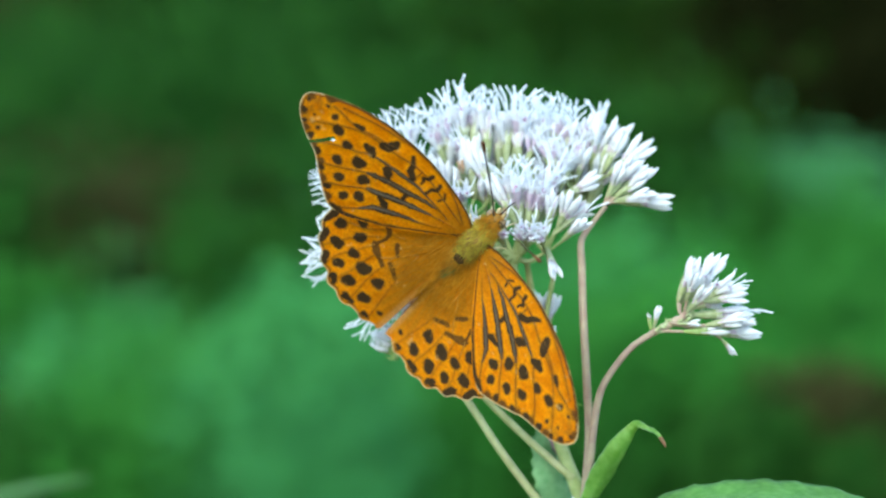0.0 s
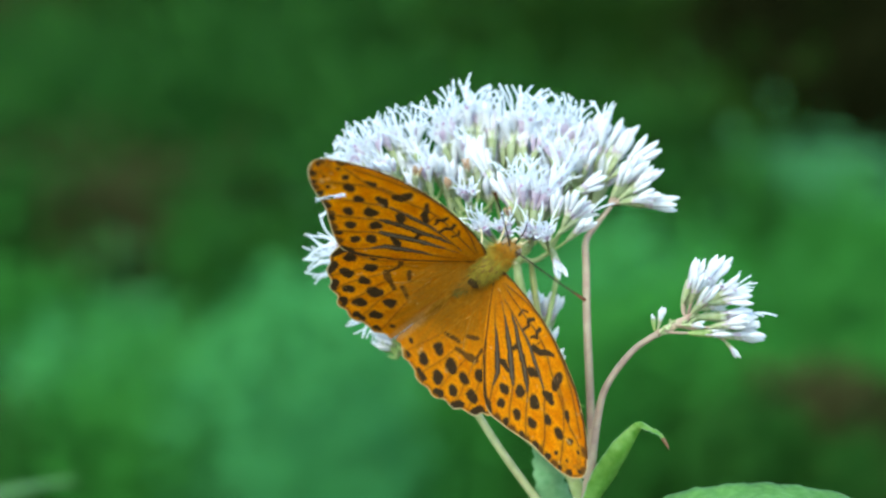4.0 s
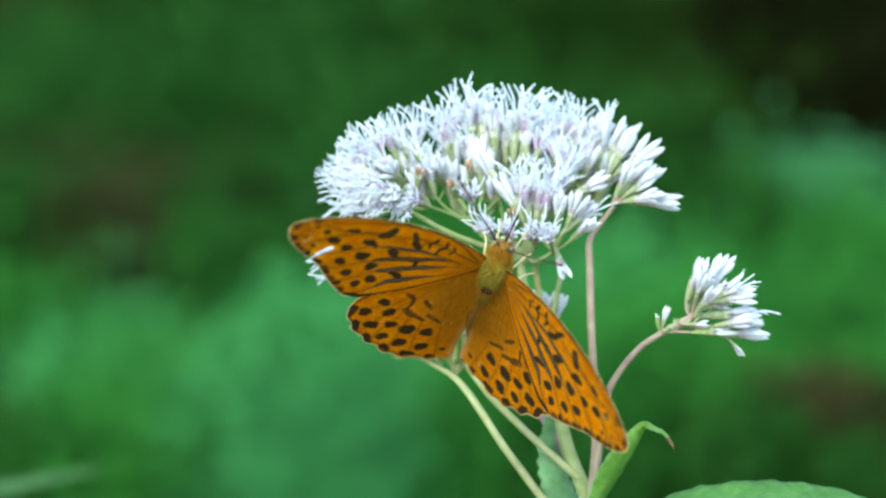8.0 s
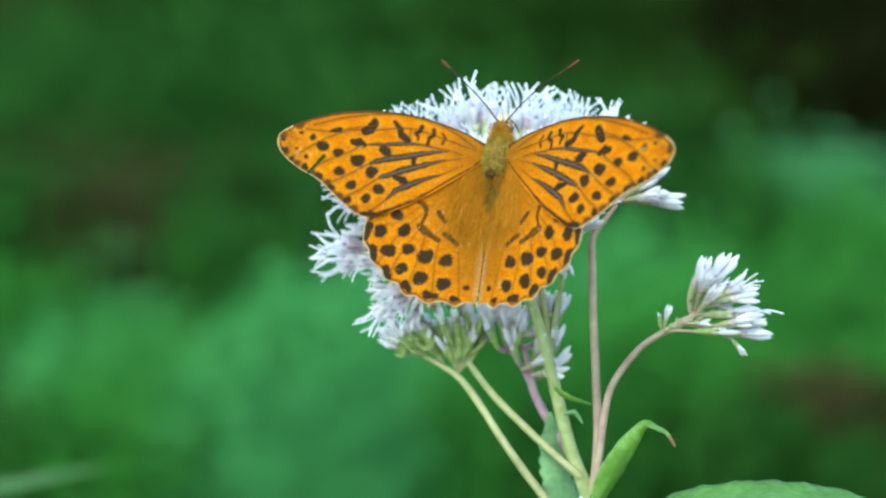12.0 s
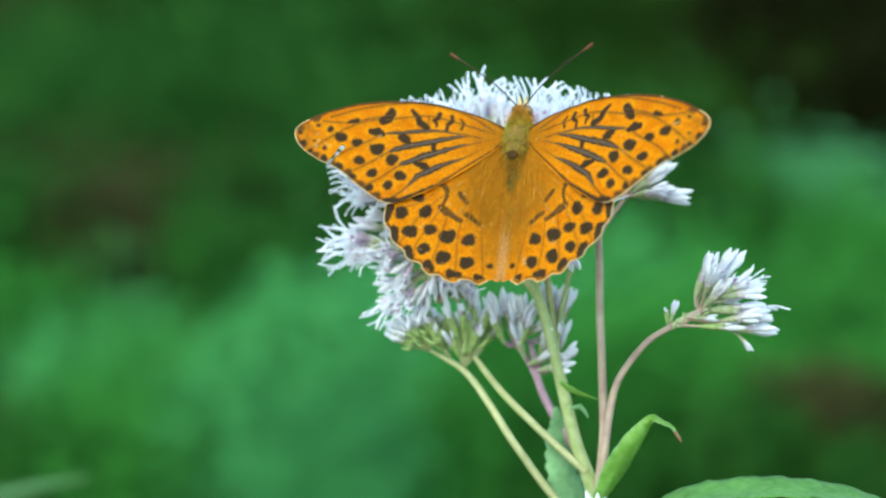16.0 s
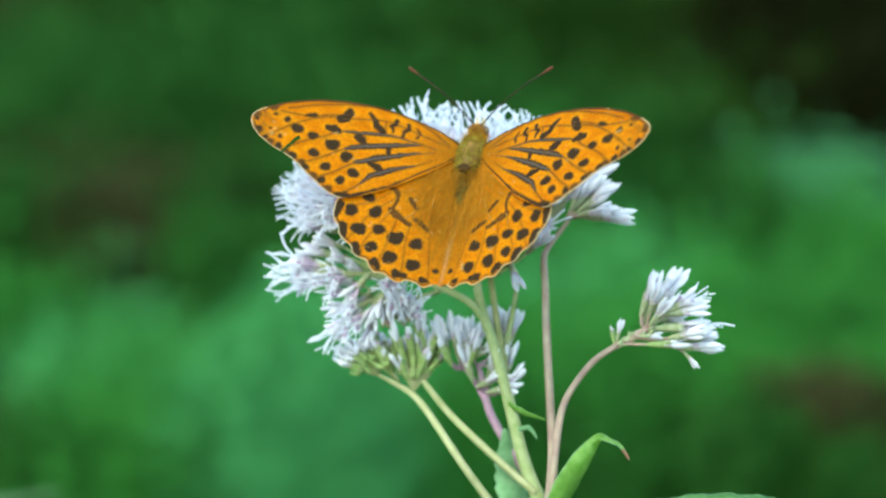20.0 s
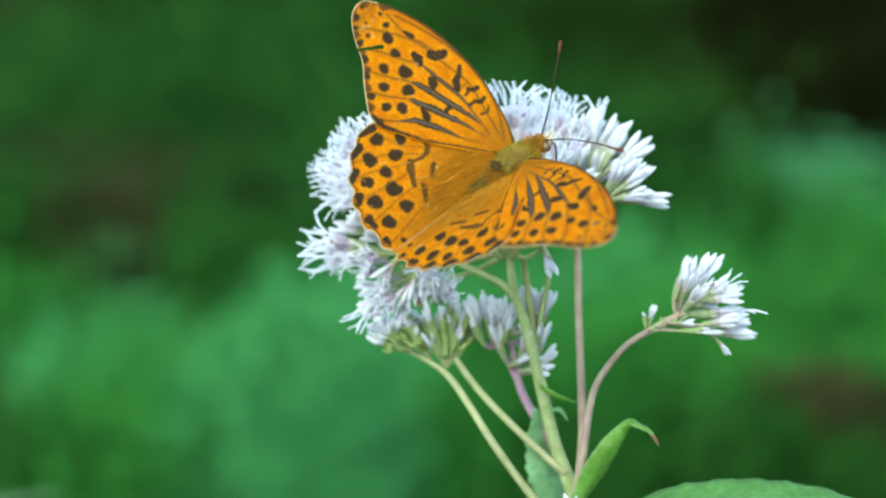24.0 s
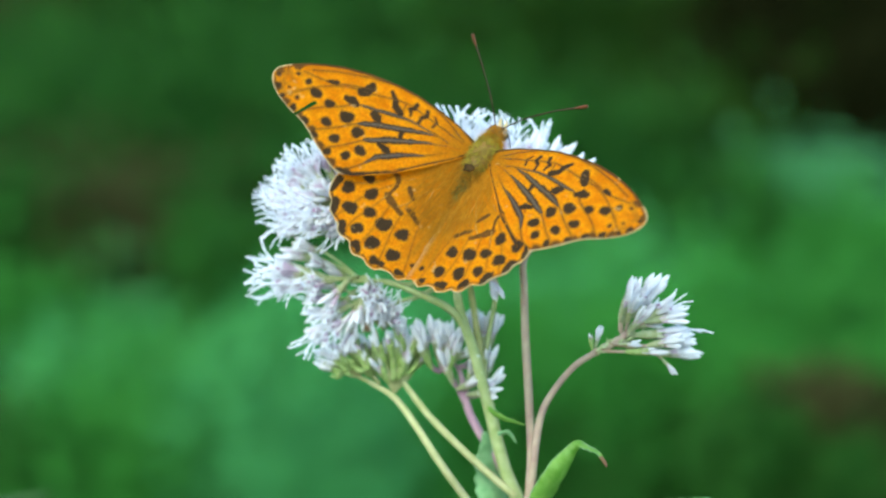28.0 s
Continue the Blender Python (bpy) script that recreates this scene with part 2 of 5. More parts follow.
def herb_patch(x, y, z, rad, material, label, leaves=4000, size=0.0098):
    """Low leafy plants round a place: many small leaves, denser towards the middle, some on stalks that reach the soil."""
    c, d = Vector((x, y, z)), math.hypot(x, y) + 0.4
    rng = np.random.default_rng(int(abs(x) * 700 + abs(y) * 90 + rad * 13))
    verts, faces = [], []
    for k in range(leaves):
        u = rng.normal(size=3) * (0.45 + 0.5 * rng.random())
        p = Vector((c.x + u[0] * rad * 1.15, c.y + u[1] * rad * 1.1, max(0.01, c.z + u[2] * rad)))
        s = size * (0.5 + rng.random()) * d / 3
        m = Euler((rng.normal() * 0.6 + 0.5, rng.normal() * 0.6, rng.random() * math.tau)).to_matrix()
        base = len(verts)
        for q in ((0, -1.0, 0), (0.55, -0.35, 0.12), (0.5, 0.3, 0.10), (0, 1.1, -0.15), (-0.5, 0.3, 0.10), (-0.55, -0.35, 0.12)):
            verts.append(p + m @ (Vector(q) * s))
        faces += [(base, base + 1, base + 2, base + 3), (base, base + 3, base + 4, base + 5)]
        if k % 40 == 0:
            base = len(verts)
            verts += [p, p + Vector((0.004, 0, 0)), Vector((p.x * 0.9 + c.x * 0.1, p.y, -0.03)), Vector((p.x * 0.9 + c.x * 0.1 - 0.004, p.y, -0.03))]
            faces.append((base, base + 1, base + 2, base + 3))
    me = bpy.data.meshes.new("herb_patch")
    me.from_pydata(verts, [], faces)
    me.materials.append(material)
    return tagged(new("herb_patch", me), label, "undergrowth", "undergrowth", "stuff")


B, M_, D_, O_ = (HERB_BRIGHT, "bright blue-green leafy herbs on the forest floor"), (HERB_MID, "mid-green leafy herbs on the forest floor"), \
    (HERB_DARK, "dark green leafy shrubs on soil, shade put into the colour"), (HERB_OLIVE, "olive leafy shrubs on soil, darkened in colour for shade")
S_ = (HERB_SOFT, "soft green leafy herbs on the forest floor")
G_ = (HERB_GREY, "grey-green leafy herbs on the forest floor")
K_ = (HERB_SHADE, "dark brown-green shrubs with deep shade put into the colour")
L_ = (LITTER, "brown withered leaves on dark soil")
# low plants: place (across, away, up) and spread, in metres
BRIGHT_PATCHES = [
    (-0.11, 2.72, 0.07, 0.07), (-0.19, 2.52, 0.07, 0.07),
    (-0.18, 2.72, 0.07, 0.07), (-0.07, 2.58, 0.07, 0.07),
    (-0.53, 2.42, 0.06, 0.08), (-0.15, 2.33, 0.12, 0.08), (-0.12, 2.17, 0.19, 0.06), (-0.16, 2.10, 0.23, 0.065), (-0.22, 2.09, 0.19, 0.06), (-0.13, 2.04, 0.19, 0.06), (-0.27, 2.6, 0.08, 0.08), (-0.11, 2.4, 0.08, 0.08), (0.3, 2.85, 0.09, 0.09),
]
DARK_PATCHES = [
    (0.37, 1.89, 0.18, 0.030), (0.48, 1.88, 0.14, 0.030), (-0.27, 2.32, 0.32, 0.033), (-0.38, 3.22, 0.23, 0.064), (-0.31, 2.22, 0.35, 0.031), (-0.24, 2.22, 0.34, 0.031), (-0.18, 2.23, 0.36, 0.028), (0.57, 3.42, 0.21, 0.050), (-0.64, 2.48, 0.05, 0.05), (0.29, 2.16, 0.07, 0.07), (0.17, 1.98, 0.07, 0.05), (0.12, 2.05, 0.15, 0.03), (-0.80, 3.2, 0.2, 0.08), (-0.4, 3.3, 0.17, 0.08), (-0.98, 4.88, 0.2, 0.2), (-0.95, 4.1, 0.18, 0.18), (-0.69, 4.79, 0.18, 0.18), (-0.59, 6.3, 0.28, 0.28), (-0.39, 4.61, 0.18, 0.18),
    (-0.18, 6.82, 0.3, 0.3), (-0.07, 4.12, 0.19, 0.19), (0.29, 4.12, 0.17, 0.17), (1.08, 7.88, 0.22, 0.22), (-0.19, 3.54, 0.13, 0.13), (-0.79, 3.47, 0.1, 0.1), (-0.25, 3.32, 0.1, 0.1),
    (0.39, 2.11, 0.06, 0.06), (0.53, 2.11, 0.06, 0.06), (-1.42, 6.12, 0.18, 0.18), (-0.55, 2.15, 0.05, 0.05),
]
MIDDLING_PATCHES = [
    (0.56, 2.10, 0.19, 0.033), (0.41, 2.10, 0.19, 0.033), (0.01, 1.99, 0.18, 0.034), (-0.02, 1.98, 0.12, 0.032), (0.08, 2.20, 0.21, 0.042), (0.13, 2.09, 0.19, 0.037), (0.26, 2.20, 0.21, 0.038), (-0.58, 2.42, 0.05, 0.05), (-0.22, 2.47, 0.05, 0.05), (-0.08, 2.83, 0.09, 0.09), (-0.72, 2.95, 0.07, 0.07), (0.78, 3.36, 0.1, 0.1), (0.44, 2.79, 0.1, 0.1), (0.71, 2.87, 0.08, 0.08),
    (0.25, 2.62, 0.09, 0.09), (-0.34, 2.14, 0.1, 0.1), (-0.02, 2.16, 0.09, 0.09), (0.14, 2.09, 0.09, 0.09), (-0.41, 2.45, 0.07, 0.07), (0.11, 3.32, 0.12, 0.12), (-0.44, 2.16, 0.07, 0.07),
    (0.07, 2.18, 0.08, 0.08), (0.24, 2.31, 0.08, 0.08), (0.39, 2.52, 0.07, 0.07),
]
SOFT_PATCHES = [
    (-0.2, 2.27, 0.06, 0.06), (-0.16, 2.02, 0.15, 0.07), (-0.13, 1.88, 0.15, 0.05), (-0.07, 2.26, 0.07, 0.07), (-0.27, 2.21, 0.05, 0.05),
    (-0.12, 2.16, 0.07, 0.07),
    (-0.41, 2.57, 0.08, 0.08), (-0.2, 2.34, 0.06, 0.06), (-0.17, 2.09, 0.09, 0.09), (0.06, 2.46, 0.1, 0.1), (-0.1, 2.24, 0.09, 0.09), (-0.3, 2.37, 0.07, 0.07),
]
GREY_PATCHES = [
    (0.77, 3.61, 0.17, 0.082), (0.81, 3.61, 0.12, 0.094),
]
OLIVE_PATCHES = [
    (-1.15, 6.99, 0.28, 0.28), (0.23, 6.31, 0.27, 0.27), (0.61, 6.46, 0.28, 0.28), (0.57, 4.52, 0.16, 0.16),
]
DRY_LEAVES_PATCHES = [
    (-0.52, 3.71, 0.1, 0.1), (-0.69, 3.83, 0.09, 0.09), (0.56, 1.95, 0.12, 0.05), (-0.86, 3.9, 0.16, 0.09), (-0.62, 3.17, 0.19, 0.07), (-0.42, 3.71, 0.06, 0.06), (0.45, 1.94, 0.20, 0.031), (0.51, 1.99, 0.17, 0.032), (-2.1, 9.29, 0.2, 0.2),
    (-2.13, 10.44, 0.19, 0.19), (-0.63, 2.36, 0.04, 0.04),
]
# plants whose colour stands for deep shade, mostly far off on the right
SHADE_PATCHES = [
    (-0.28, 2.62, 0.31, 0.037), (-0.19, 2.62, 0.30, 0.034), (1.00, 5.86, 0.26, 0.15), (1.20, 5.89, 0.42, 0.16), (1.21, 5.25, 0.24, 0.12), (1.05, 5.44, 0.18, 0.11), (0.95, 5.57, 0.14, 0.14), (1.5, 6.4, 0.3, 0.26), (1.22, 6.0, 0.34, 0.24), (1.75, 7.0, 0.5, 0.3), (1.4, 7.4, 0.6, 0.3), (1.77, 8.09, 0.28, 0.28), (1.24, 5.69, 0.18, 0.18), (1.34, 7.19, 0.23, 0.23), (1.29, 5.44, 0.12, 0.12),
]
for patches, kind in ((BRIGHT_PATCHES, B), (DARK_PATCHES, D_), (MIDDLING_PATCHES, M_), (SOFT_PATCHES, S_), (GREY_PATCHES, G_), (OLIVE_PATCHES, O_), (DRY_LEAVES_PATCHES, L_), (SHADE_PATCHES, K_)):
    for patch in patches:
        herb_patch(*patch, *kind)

# the same undergrowth goes on round about, low and thin
turn, more = 2.39996, random.Random(5)
for k in range(70):
    far, a = 1.3 + 4.2 * math.sqrt((k + 0.5) / 70), k * turn
    x, y = far * math.sin(a), far * math.cos(a)
    if y < 0.4 or abs(x) > 0.36 * (y + 0.34) + 0.35:
        herb_patch(x, y, 0.06, more.uniform(0.10, 0.24), *more.choice((M_, D_, D_, O_, L_)), leaves=900, size=0.014)

# ---- the flowering plant ----
plant = new("hemp_agrimony")
tagged(plant, "tall wild plant with fluffy pale lilac flower heads, rooted in soil", "flower")
HOLD = Vector((46.1, 0, -18.2))        # a bud of the side cluster, by which the sway is told


def stalk(name, points, radii, material, label="", parent=None):
    bm = bmesh.new()
    tube(bm, points, radii, 9, 6)
    return part(name, mesh_of(name, bm, material), parent or plant, label=label)


stalk("stem", [(26, 30, -760), (26, 16, -400), (25, 8, -200), (22.4, 6, -90), (20.3, 5, -60), (18.1, 5, -47.8), (14.6, 5, -38.5), (11.7, 5, -27.4), (9.0, 5, -17.4), (6.8, 5, -11), (6.0, 5, -7.0), (5.8, 5, -3.6)],
      [3.0, 2.6, 2.2, 1.7, 1.45, 1.35, 1.22, 1.1, 1.0, 0.9, 0.75, 0.6], STEM, "pale green upright main stem")
stalk("branch", [(20.6, 4, -75), (18.4, 3, -52), (18.6, 3, -47.5), (19.4, 3, -37.2), (19.0, 3, -27.1), (18.3, 3, -15), (18.0, 3, -5.6), (17.8, 3, -2.2), (18.3, 3.5, -0.2), (20.2, 4.5, 2.4), (22.4, 5, 5.2)],
      [0.9, 0.85, 0.8, 0.78, 0.75, 0.72, 0.68, 0.64, 0.6, 0.5, 0.4], STEM_PINK, "pinkish side branch")
stalk("branch", [(19.6, 2, -75), (19.0, 1, -52), (19.1, 1, -47.2), (19.7, 0, -36.8), (20.9, 0, -28.8), (23.1, 0, -24.3), (26.7, 0, -19.9), (30.5, 0, -17.3)],
      [0.85, 0.8, 0.75, 0.72, 0.66, 0.6, 0.56, 0.55], STEM_PINK, "pinkish arching side branch")
stalk("branch", [(16.8, 5, -54.9), (9.9, 6, -47.2), (3.6, 7, -39.0), (-1.2, 9, -31.9), (-4.1, 10.5, -28.0), (-6.4, 11.5, -25.9), (-9.4, 12, -24.2), (-12.0, 12, -22.9)], [0.8, 0.74, 0.68, 0.66, 0.62, 0.56, 0.45, 0.34], STEM_YELLOW, "yellow-green side branch")
stalk("branch", [(16.6, 4, -43.6), (14.4, 4, -41.8), (8.9, 5, -37.1), (1.6, 8, -30.3), (-2.5, 11, -25.5), (-3.9, 12, -23.6), (-4.8, 12, -22.3)], [0.72, 0.72, 0.68, 0.64, 0.56, 0.45, 0.35], STEM_YELLOW, "yellow-green side branch")
stalk("branch", [(17.6, 6, -46), (14.6, 8, -39.9), (11.2, 10, -34.6), (8.3, 11, -29.1), (7.2, 11.5, -24.1), (6.3, 12, -21.0)], [0.75, 0.75, 0.8, 0.75, 0.6, 0.45], STEM_PURPLE, "purple side branch")
stalk("branch", [(8.0, 11, -28.2), (5.8, 11.5, -24.1), (3.7, 12, -21.4)], [0.6, 0.5, 0.4], STEM_PURPLE, "purple side branch")
stalk("branch", [(11.8, 5.5, -28), (10.5, 6, -19.4), (8.8, 6, -8.3), (8.2, 5, -4.5)], [0.7, 0.65, 0.6, 0.4], STEM_OLIVE, "thin olive branch")
stalk("branch", [(11.0, 5.5, -25), (10.9, 6.5, -22), (11.5, 7, -16.4), (13.2, 7, -6.2), (11.8, 5, -3)], [0.6, 0.55, 0.5, 0.45, 0.35], STEM, "thin green branch")
stalk("branch", [(8.0, 5, -14), (4.8, 4, -9.9), (-0.5, 4, -7.2), (-6.2, 7, -5.2), (-13, 9, -5.0)], [0.75, 0.7, 0.6, 0.55, 0.4], STEM, "thin green branch")


def involucre_mesh(seed, lower=BRACT, upper=BRACT_PALE):
    """The green cup of a flower head: overlapping narrow bracts round a core."""
    rng = random.Random(seed)
    bm = bmesh.new()
    rings = []
    teeth = [rng.uniform(-0.5, 0.9) for k in range(14)]
    for h, r, ridge in ((-0.4, 0.18, 0.0), (0.3, 0.40, 0.05), (1.2, 0.60, 0.10), (2.4, 0.70, 0.12), (3.4, 0.74, 0.13), (4.4, 0.86, 0.12), (3.2, 0.50, 0.0)):
        ring = []
        for k in range(14):
            a, e = k * math.tau / 14, (1 if k % 2 else -1)
            z = h + ((0.75 * e + teeth[k] * 0.6) if h == 4.4 else 0.35 * e * (0.3 < h < 3.4))
            ring.append(bm.verts.new(Vector((math.cos(a) * (r + ridge * e), math.sin(a) * (r + ridge * e), z)) * MM))
        rings.append(ring)
    for a_, b_ in zip(rings, rings[1:]):
        for k in range(14):
            bm.faces.new((a_[k], a_[(k + 1) % 14], b_[(k + 1) % 14], b_[k])).material_index = 1 if a_[0].co.z > 2.1 * MM and (k + seed) % 5 else 0
    bm.faces.new(rings[0][::-1])
    return mesh_of("capitulum", bm, lower, upper)


def open_floret_mesh(seed):
    """An open floret: a tube that widens into five spread lobes, a dark anther knob and two long, thin, wavy white style arms."""
    rng = random.Random(seed)
    bm = bmesh.new()
    tube(bm, [(0, 0, 0), (0, 0, 1.3), (0, 0, 2.4), (0, 0, 3.3)], [0.26, 0.42, 0.68, 0.74], 7, 2, 1 if rng.random() < 0.4 else 0)
    for k in range(5):
        a = k * math.tau / 5 + rng.uniform(-0.2, 0.2)
        c, s, out = math.cos(a), math.sin(a), rng.uniform(0.5, 1.1)
        q = [Vector((c * r - s * w * e, s * r + c * w * e, z)) for r, w, z in ((0.68, 0.46, 3.1), (0.70 + out * 0.6, 0.42, 4.0), (0.72 + out, 0.05, 4.4)) for e in (-1, 1)]
        v = [bm.verts.new(p * MM) for p in q]
        bm.faces.new((v[0], v[1], v[3], v[2]))
        bm.faces.new((v[2], v[3], v[5], v[4]))
    ball(bm, (0, 0, 3.5), (0.34, 0.34, 0.5), 0.2, 8, 3)
    a0 = rng.uniform(0, math.tau)
    for k in range(2):
        a, lean, long = a0 + k * math.pi + rng.uniform(-0.7, 0.7), rng.uniform(0.12, 0.9), rng.uniform(3.8, 6.0)
        c, s, wave = math.cos(a), math.sin(a), rng.uniform(-0.5, 0.5)
        tube(bm, [(0, 0, 2.5), (c * 0.25, s * 0.25, 4.0), (c * lean * long * 0.34 - s * wave, s * lean * long * 0.34 + c * wave, 3.6 + long * 0.50),
                  (c * lean * long * 0.80, s * lean * long * 0.80, 3.6 + long * (1.0 - 0.28 * lean))], [0.12, 0.14, 0.16, 0.13], 6, 3, 2)
    return mesh_of("floret", bm, PETAL, LILAC, STYLE, ANTHER)


def bud_mesh(seed):
    """A closed floret: a pointed white bud on a thin tube."""
    rng = random.Random(seed)
    bm = bmesh.new()
    h, lean = rng.uniform(4.6, 6.0), rng.uniform(-0.25, 0.25)
    rings = []
    for f, r in ((0, 0.28), (0.25, 0.40), (0.5, 0.54), (0.66, 0.61), (0.82, 0.46), (0.93, 0.24), (1.0, 0.05)):
        rings.append([bm.verts.new(Vector(((1 + (0.10 if k % 2 else -0.10)) * r * math.cos(k * math.tau / 10 + f) + lean * f * f, (1 + (0.10 if k % 2 else -0.10)) * r * math.sin(k * math.tau / 10 + f), f * h)) * MM) for k in range(10)])
    for i, (a_, b_) in enumerate(zip(rings, rings[1:])):
        for k in range(10):
            bm.faces.new((a_[k], a_[(k + 1) % 10], b_[(k + 1) % 10], b_[k])).material_index = 1 if (i < 1 or (k == 3 and seed % 2)) else 0
    bm.faces.new(rings[-1])
    return mesh_of("floret_bud", bm, PETAL, LILAC)


def young_mesh(seed):
    """A short green-white bud that hardly leaves its cup."""
    rng = random.Random(seed)
    bm = bmesh.new()
    h = rng.uniform(2.0, 3.6)
    tube(bm, [(0, 0, 0), (0, 0, h * 0.5), (0.05, 0, h * 0.8), (0.08, 0, h)], [0.30, 0.42, 0.36, 0.06], 8, 2, 0)
    for f in bm.faces:
        f.material_index = 1 if f.calc_center_median().z < h * 0.45 * MM else 0
    return mesh_of("floret_bud", bm, LILAC if seed == 1 else PETAL, BRACT)


def spent_mesh(seed):
    rng = random.Random(seed)
    bm = bmesh.new()
    tube(bm, [(0, 0, 0), (0, 0, 1.5), (rng.uniform(-0.3, 0.3), 0, 3.0)], [0.22, 0.36, 0.22], 6, 2, 0)
    return mesh_of("spent_floret", bm, SPENT)


CUPS = [involucre_mesh(k) for k in range(4)]
GREEN_CUPS = [involucre_mesh(k, BRACT_YOUNG, BRACT_YOUNG) for k in range(4, 6)]
OPEN = [open_floret_mesh(k) for k in range(8)]
BUDS = [bud_mesh(k) for k in range(4)]
GONE = [spent_mesh(k) for k in range(2)]
YOUNG = [young_mesh(k) for k in range(3)]
rnd = random.Random(11)


def capitulum(where, axis, state, scale=1.0, florets=5):
    """One flower head at where (mm), pointing along axis; state: the share of open florets, -0.5 for young buds, -1 for spent ones."""
    q = Vector(axis).to_track_quat("Z", "Y")
    m = Matrix.LocRotScale(Vector(where) * MM, q @ Euler((0, 0, rnd.uniform(0, 6.28))).to_quaternion(), (scale,) * 3)
    cup = part("capitulum", rnd.choice(GREEN_CUPS if -1 < state < 0 else CUPS), plant, m)
    for k in range(florets):
        a, lean = k * math.tau / florets + rnd.uniform(-0.3, 0.3), rnd.uniform(7, 29) if state > 0.15 else rnd.uniform(3, 17)
        if state == -1:
            me = rnd.choice(GONE)
        elif state < 0:
            me = rnd.choice(YOUNG) if rnd.random() < 0.86 else rnd.choice(BUDS)
        else:
            me = rnd.choice(OPEN) if rnd.random() < state else rnd.choice(BUDS)
        r = 0.42 if k else 0.0
        fm = pose(math.cos(a) * r * MM, math.sin(a) * r * MM, (3.2 + rnd.uniform(-0.4, 0.5)) * MM) @ Matrix.Rotation(radians(lean if k else 3), 4, Vector((-math.sin(a), math.cos(a), 0)))
        part(me.name.split(".")[0], me, cup, fm @ Matrix.Rotation(rnd.uniform(0, 6.28), 4, "Z"))


def cluster(node, axis, count, spread, reach, state, stretch=1.0, origin=None, scale=1.0):
    """A loose bunch of flower heads on thin stalks that part from one node; spread: degrees off the axis."""
    node, axis = Vector(node), Vector(axis).normalized()
    side = axis.orthogonal().normalized()
    if origin:
        o = Vector(origin)
        stalk("branch", [o, o.lerp(node, 0.5) + Vector((0, 0, -1.0)), node], [0.55, 0.45, 0.35], STEM)
    for k in range(count):
        f = math.sqrt((k + 0.5) / count)
        d = Matrix.Rotation(radians(spread * f + rnd.uniform(-5, 5)), 3, side) @ axis
        d = Matrix.Rotation(k * 2.39996, 3, axis) @ d
        d = Vector((d.x, d.y * stretch, d.z)).normalized()
        tip = node + d * (reach * rnd.uniform(0.85, 1.15))
        bend = node.lerp(tip, 0.55) + axis * min(0.6, reach * 0.12)
        stalk("pedicel", [node, bend, tip], [0.3, 0.24, 0.24], STEM)
        s = state
        if s > 0.5 and rnd.random() < 0.06:
            s = -1
        capitulum(tip, (tip - bend).normalized() + axis * 0.3, s, scale * rnd.uniform(0.92, 1.08))


CROWN = (5.8, 5, -4)
# flower heads by where they grow: foot (across, up), end of the florets (across, up), depth, share of open florets
RIM_LEFT = [
    (-22.5, 8.2, -30.2, 10.7, 9, 0.9), (-21.5, 9.4, -28.9, 13.8, 9, 0.9), (-20, 10.1, -26.7, 16.5, 9, 1), (-19, 11.1, -25.9, 18.9, 9, 1), (-17.5, 11.3, -23, 20.2, 9, 1), (-15.9, 12.2, -20.5, 21.6, 10, 1),
    (-14.6, 12.6, -17.4, 22.4, 10, 1), (-12.6, 13.3, -13.2, 24, 11, 1), (-11.1, 12.1, -16.2, 17.6, 7, 1), (-6.2, 12.8, -10.8, 22.2, 11, 1), (-5.6, 13.5, -8.4, 25.5, 12, 1), (-2.9, 14.5, -3.7, 28.5, 12, 1),
    (-1.5, 14.6, -0.2, 27.4, 12, 1), (-0.9, 12.5, -6.3, 19.4, 8, 1), (1.2, 13.5, 1.1, 23.7, 11, 0), (3.4, 12.5, 2.8, 21.2, 12, 0), (-16.3, 8.7, -20.5, 14.4, 6, 0.9), (-17.3, 7.2, -23.7, 12.7, 6, 0.9),
]
RIM_RIGHT = [
    (4.6, 12.7, 5.1, 28.4, 11, 1), (6.1, 13.2, 8.6, 28.4, 11, 1), (9.4, 13.3, 9.9, 24.9, 11, 0.9), (11.1, 13.6, 12.7, 25.9, 11, 1), (13.3, 13, 15, 25.6, 11, 1), (15.2, 13.3, 17.9, 24, 11, 0.8),
    (16.9, 12.9, 19.4, 23.4, 11, 0.6), (18.5, 12.4, 21.2, 22.2, 11, 0.1), (20, 11.6, 22.7, 23.2, 10, 0.5), (21.3, 11.5, 25.2, 22.9, 10, 0.4), (22.2, 11.3, 26.2, 18.8, 9, 0), (23, 10.8, 30.8, 16.8, 8, 0),
    (8, 12.6, 11.2, 20.3, 8, 0.8), (7.1, 13.2, 6.5, 20.3, 9, 0.1), (12.6, 11.6, 10.5, 19.2, 7, 0.9), (15.6, 11.1, 18.6, 18, 7, 0.4),
]
SIDE = [
    (22.6, 6.9, 25.9, 13.4, 5, 0), (23.3, 7.2, 28.1, 14.1, 5, 0), (24.1, 6.8, 31, 12.5, 5, 0), (24.8, 6.2, 30.2, 7.4, 5, 0), (25.2, 5.8, 34.2, 6.2, 5, 0), (22.8, 6.6, 24.7, 11.7, 6, 0),
    (24.6, 6.4, 29.3, 10.8, 6, 0), (23.8, 5.9, 28, 6.6, 3, 0),
]
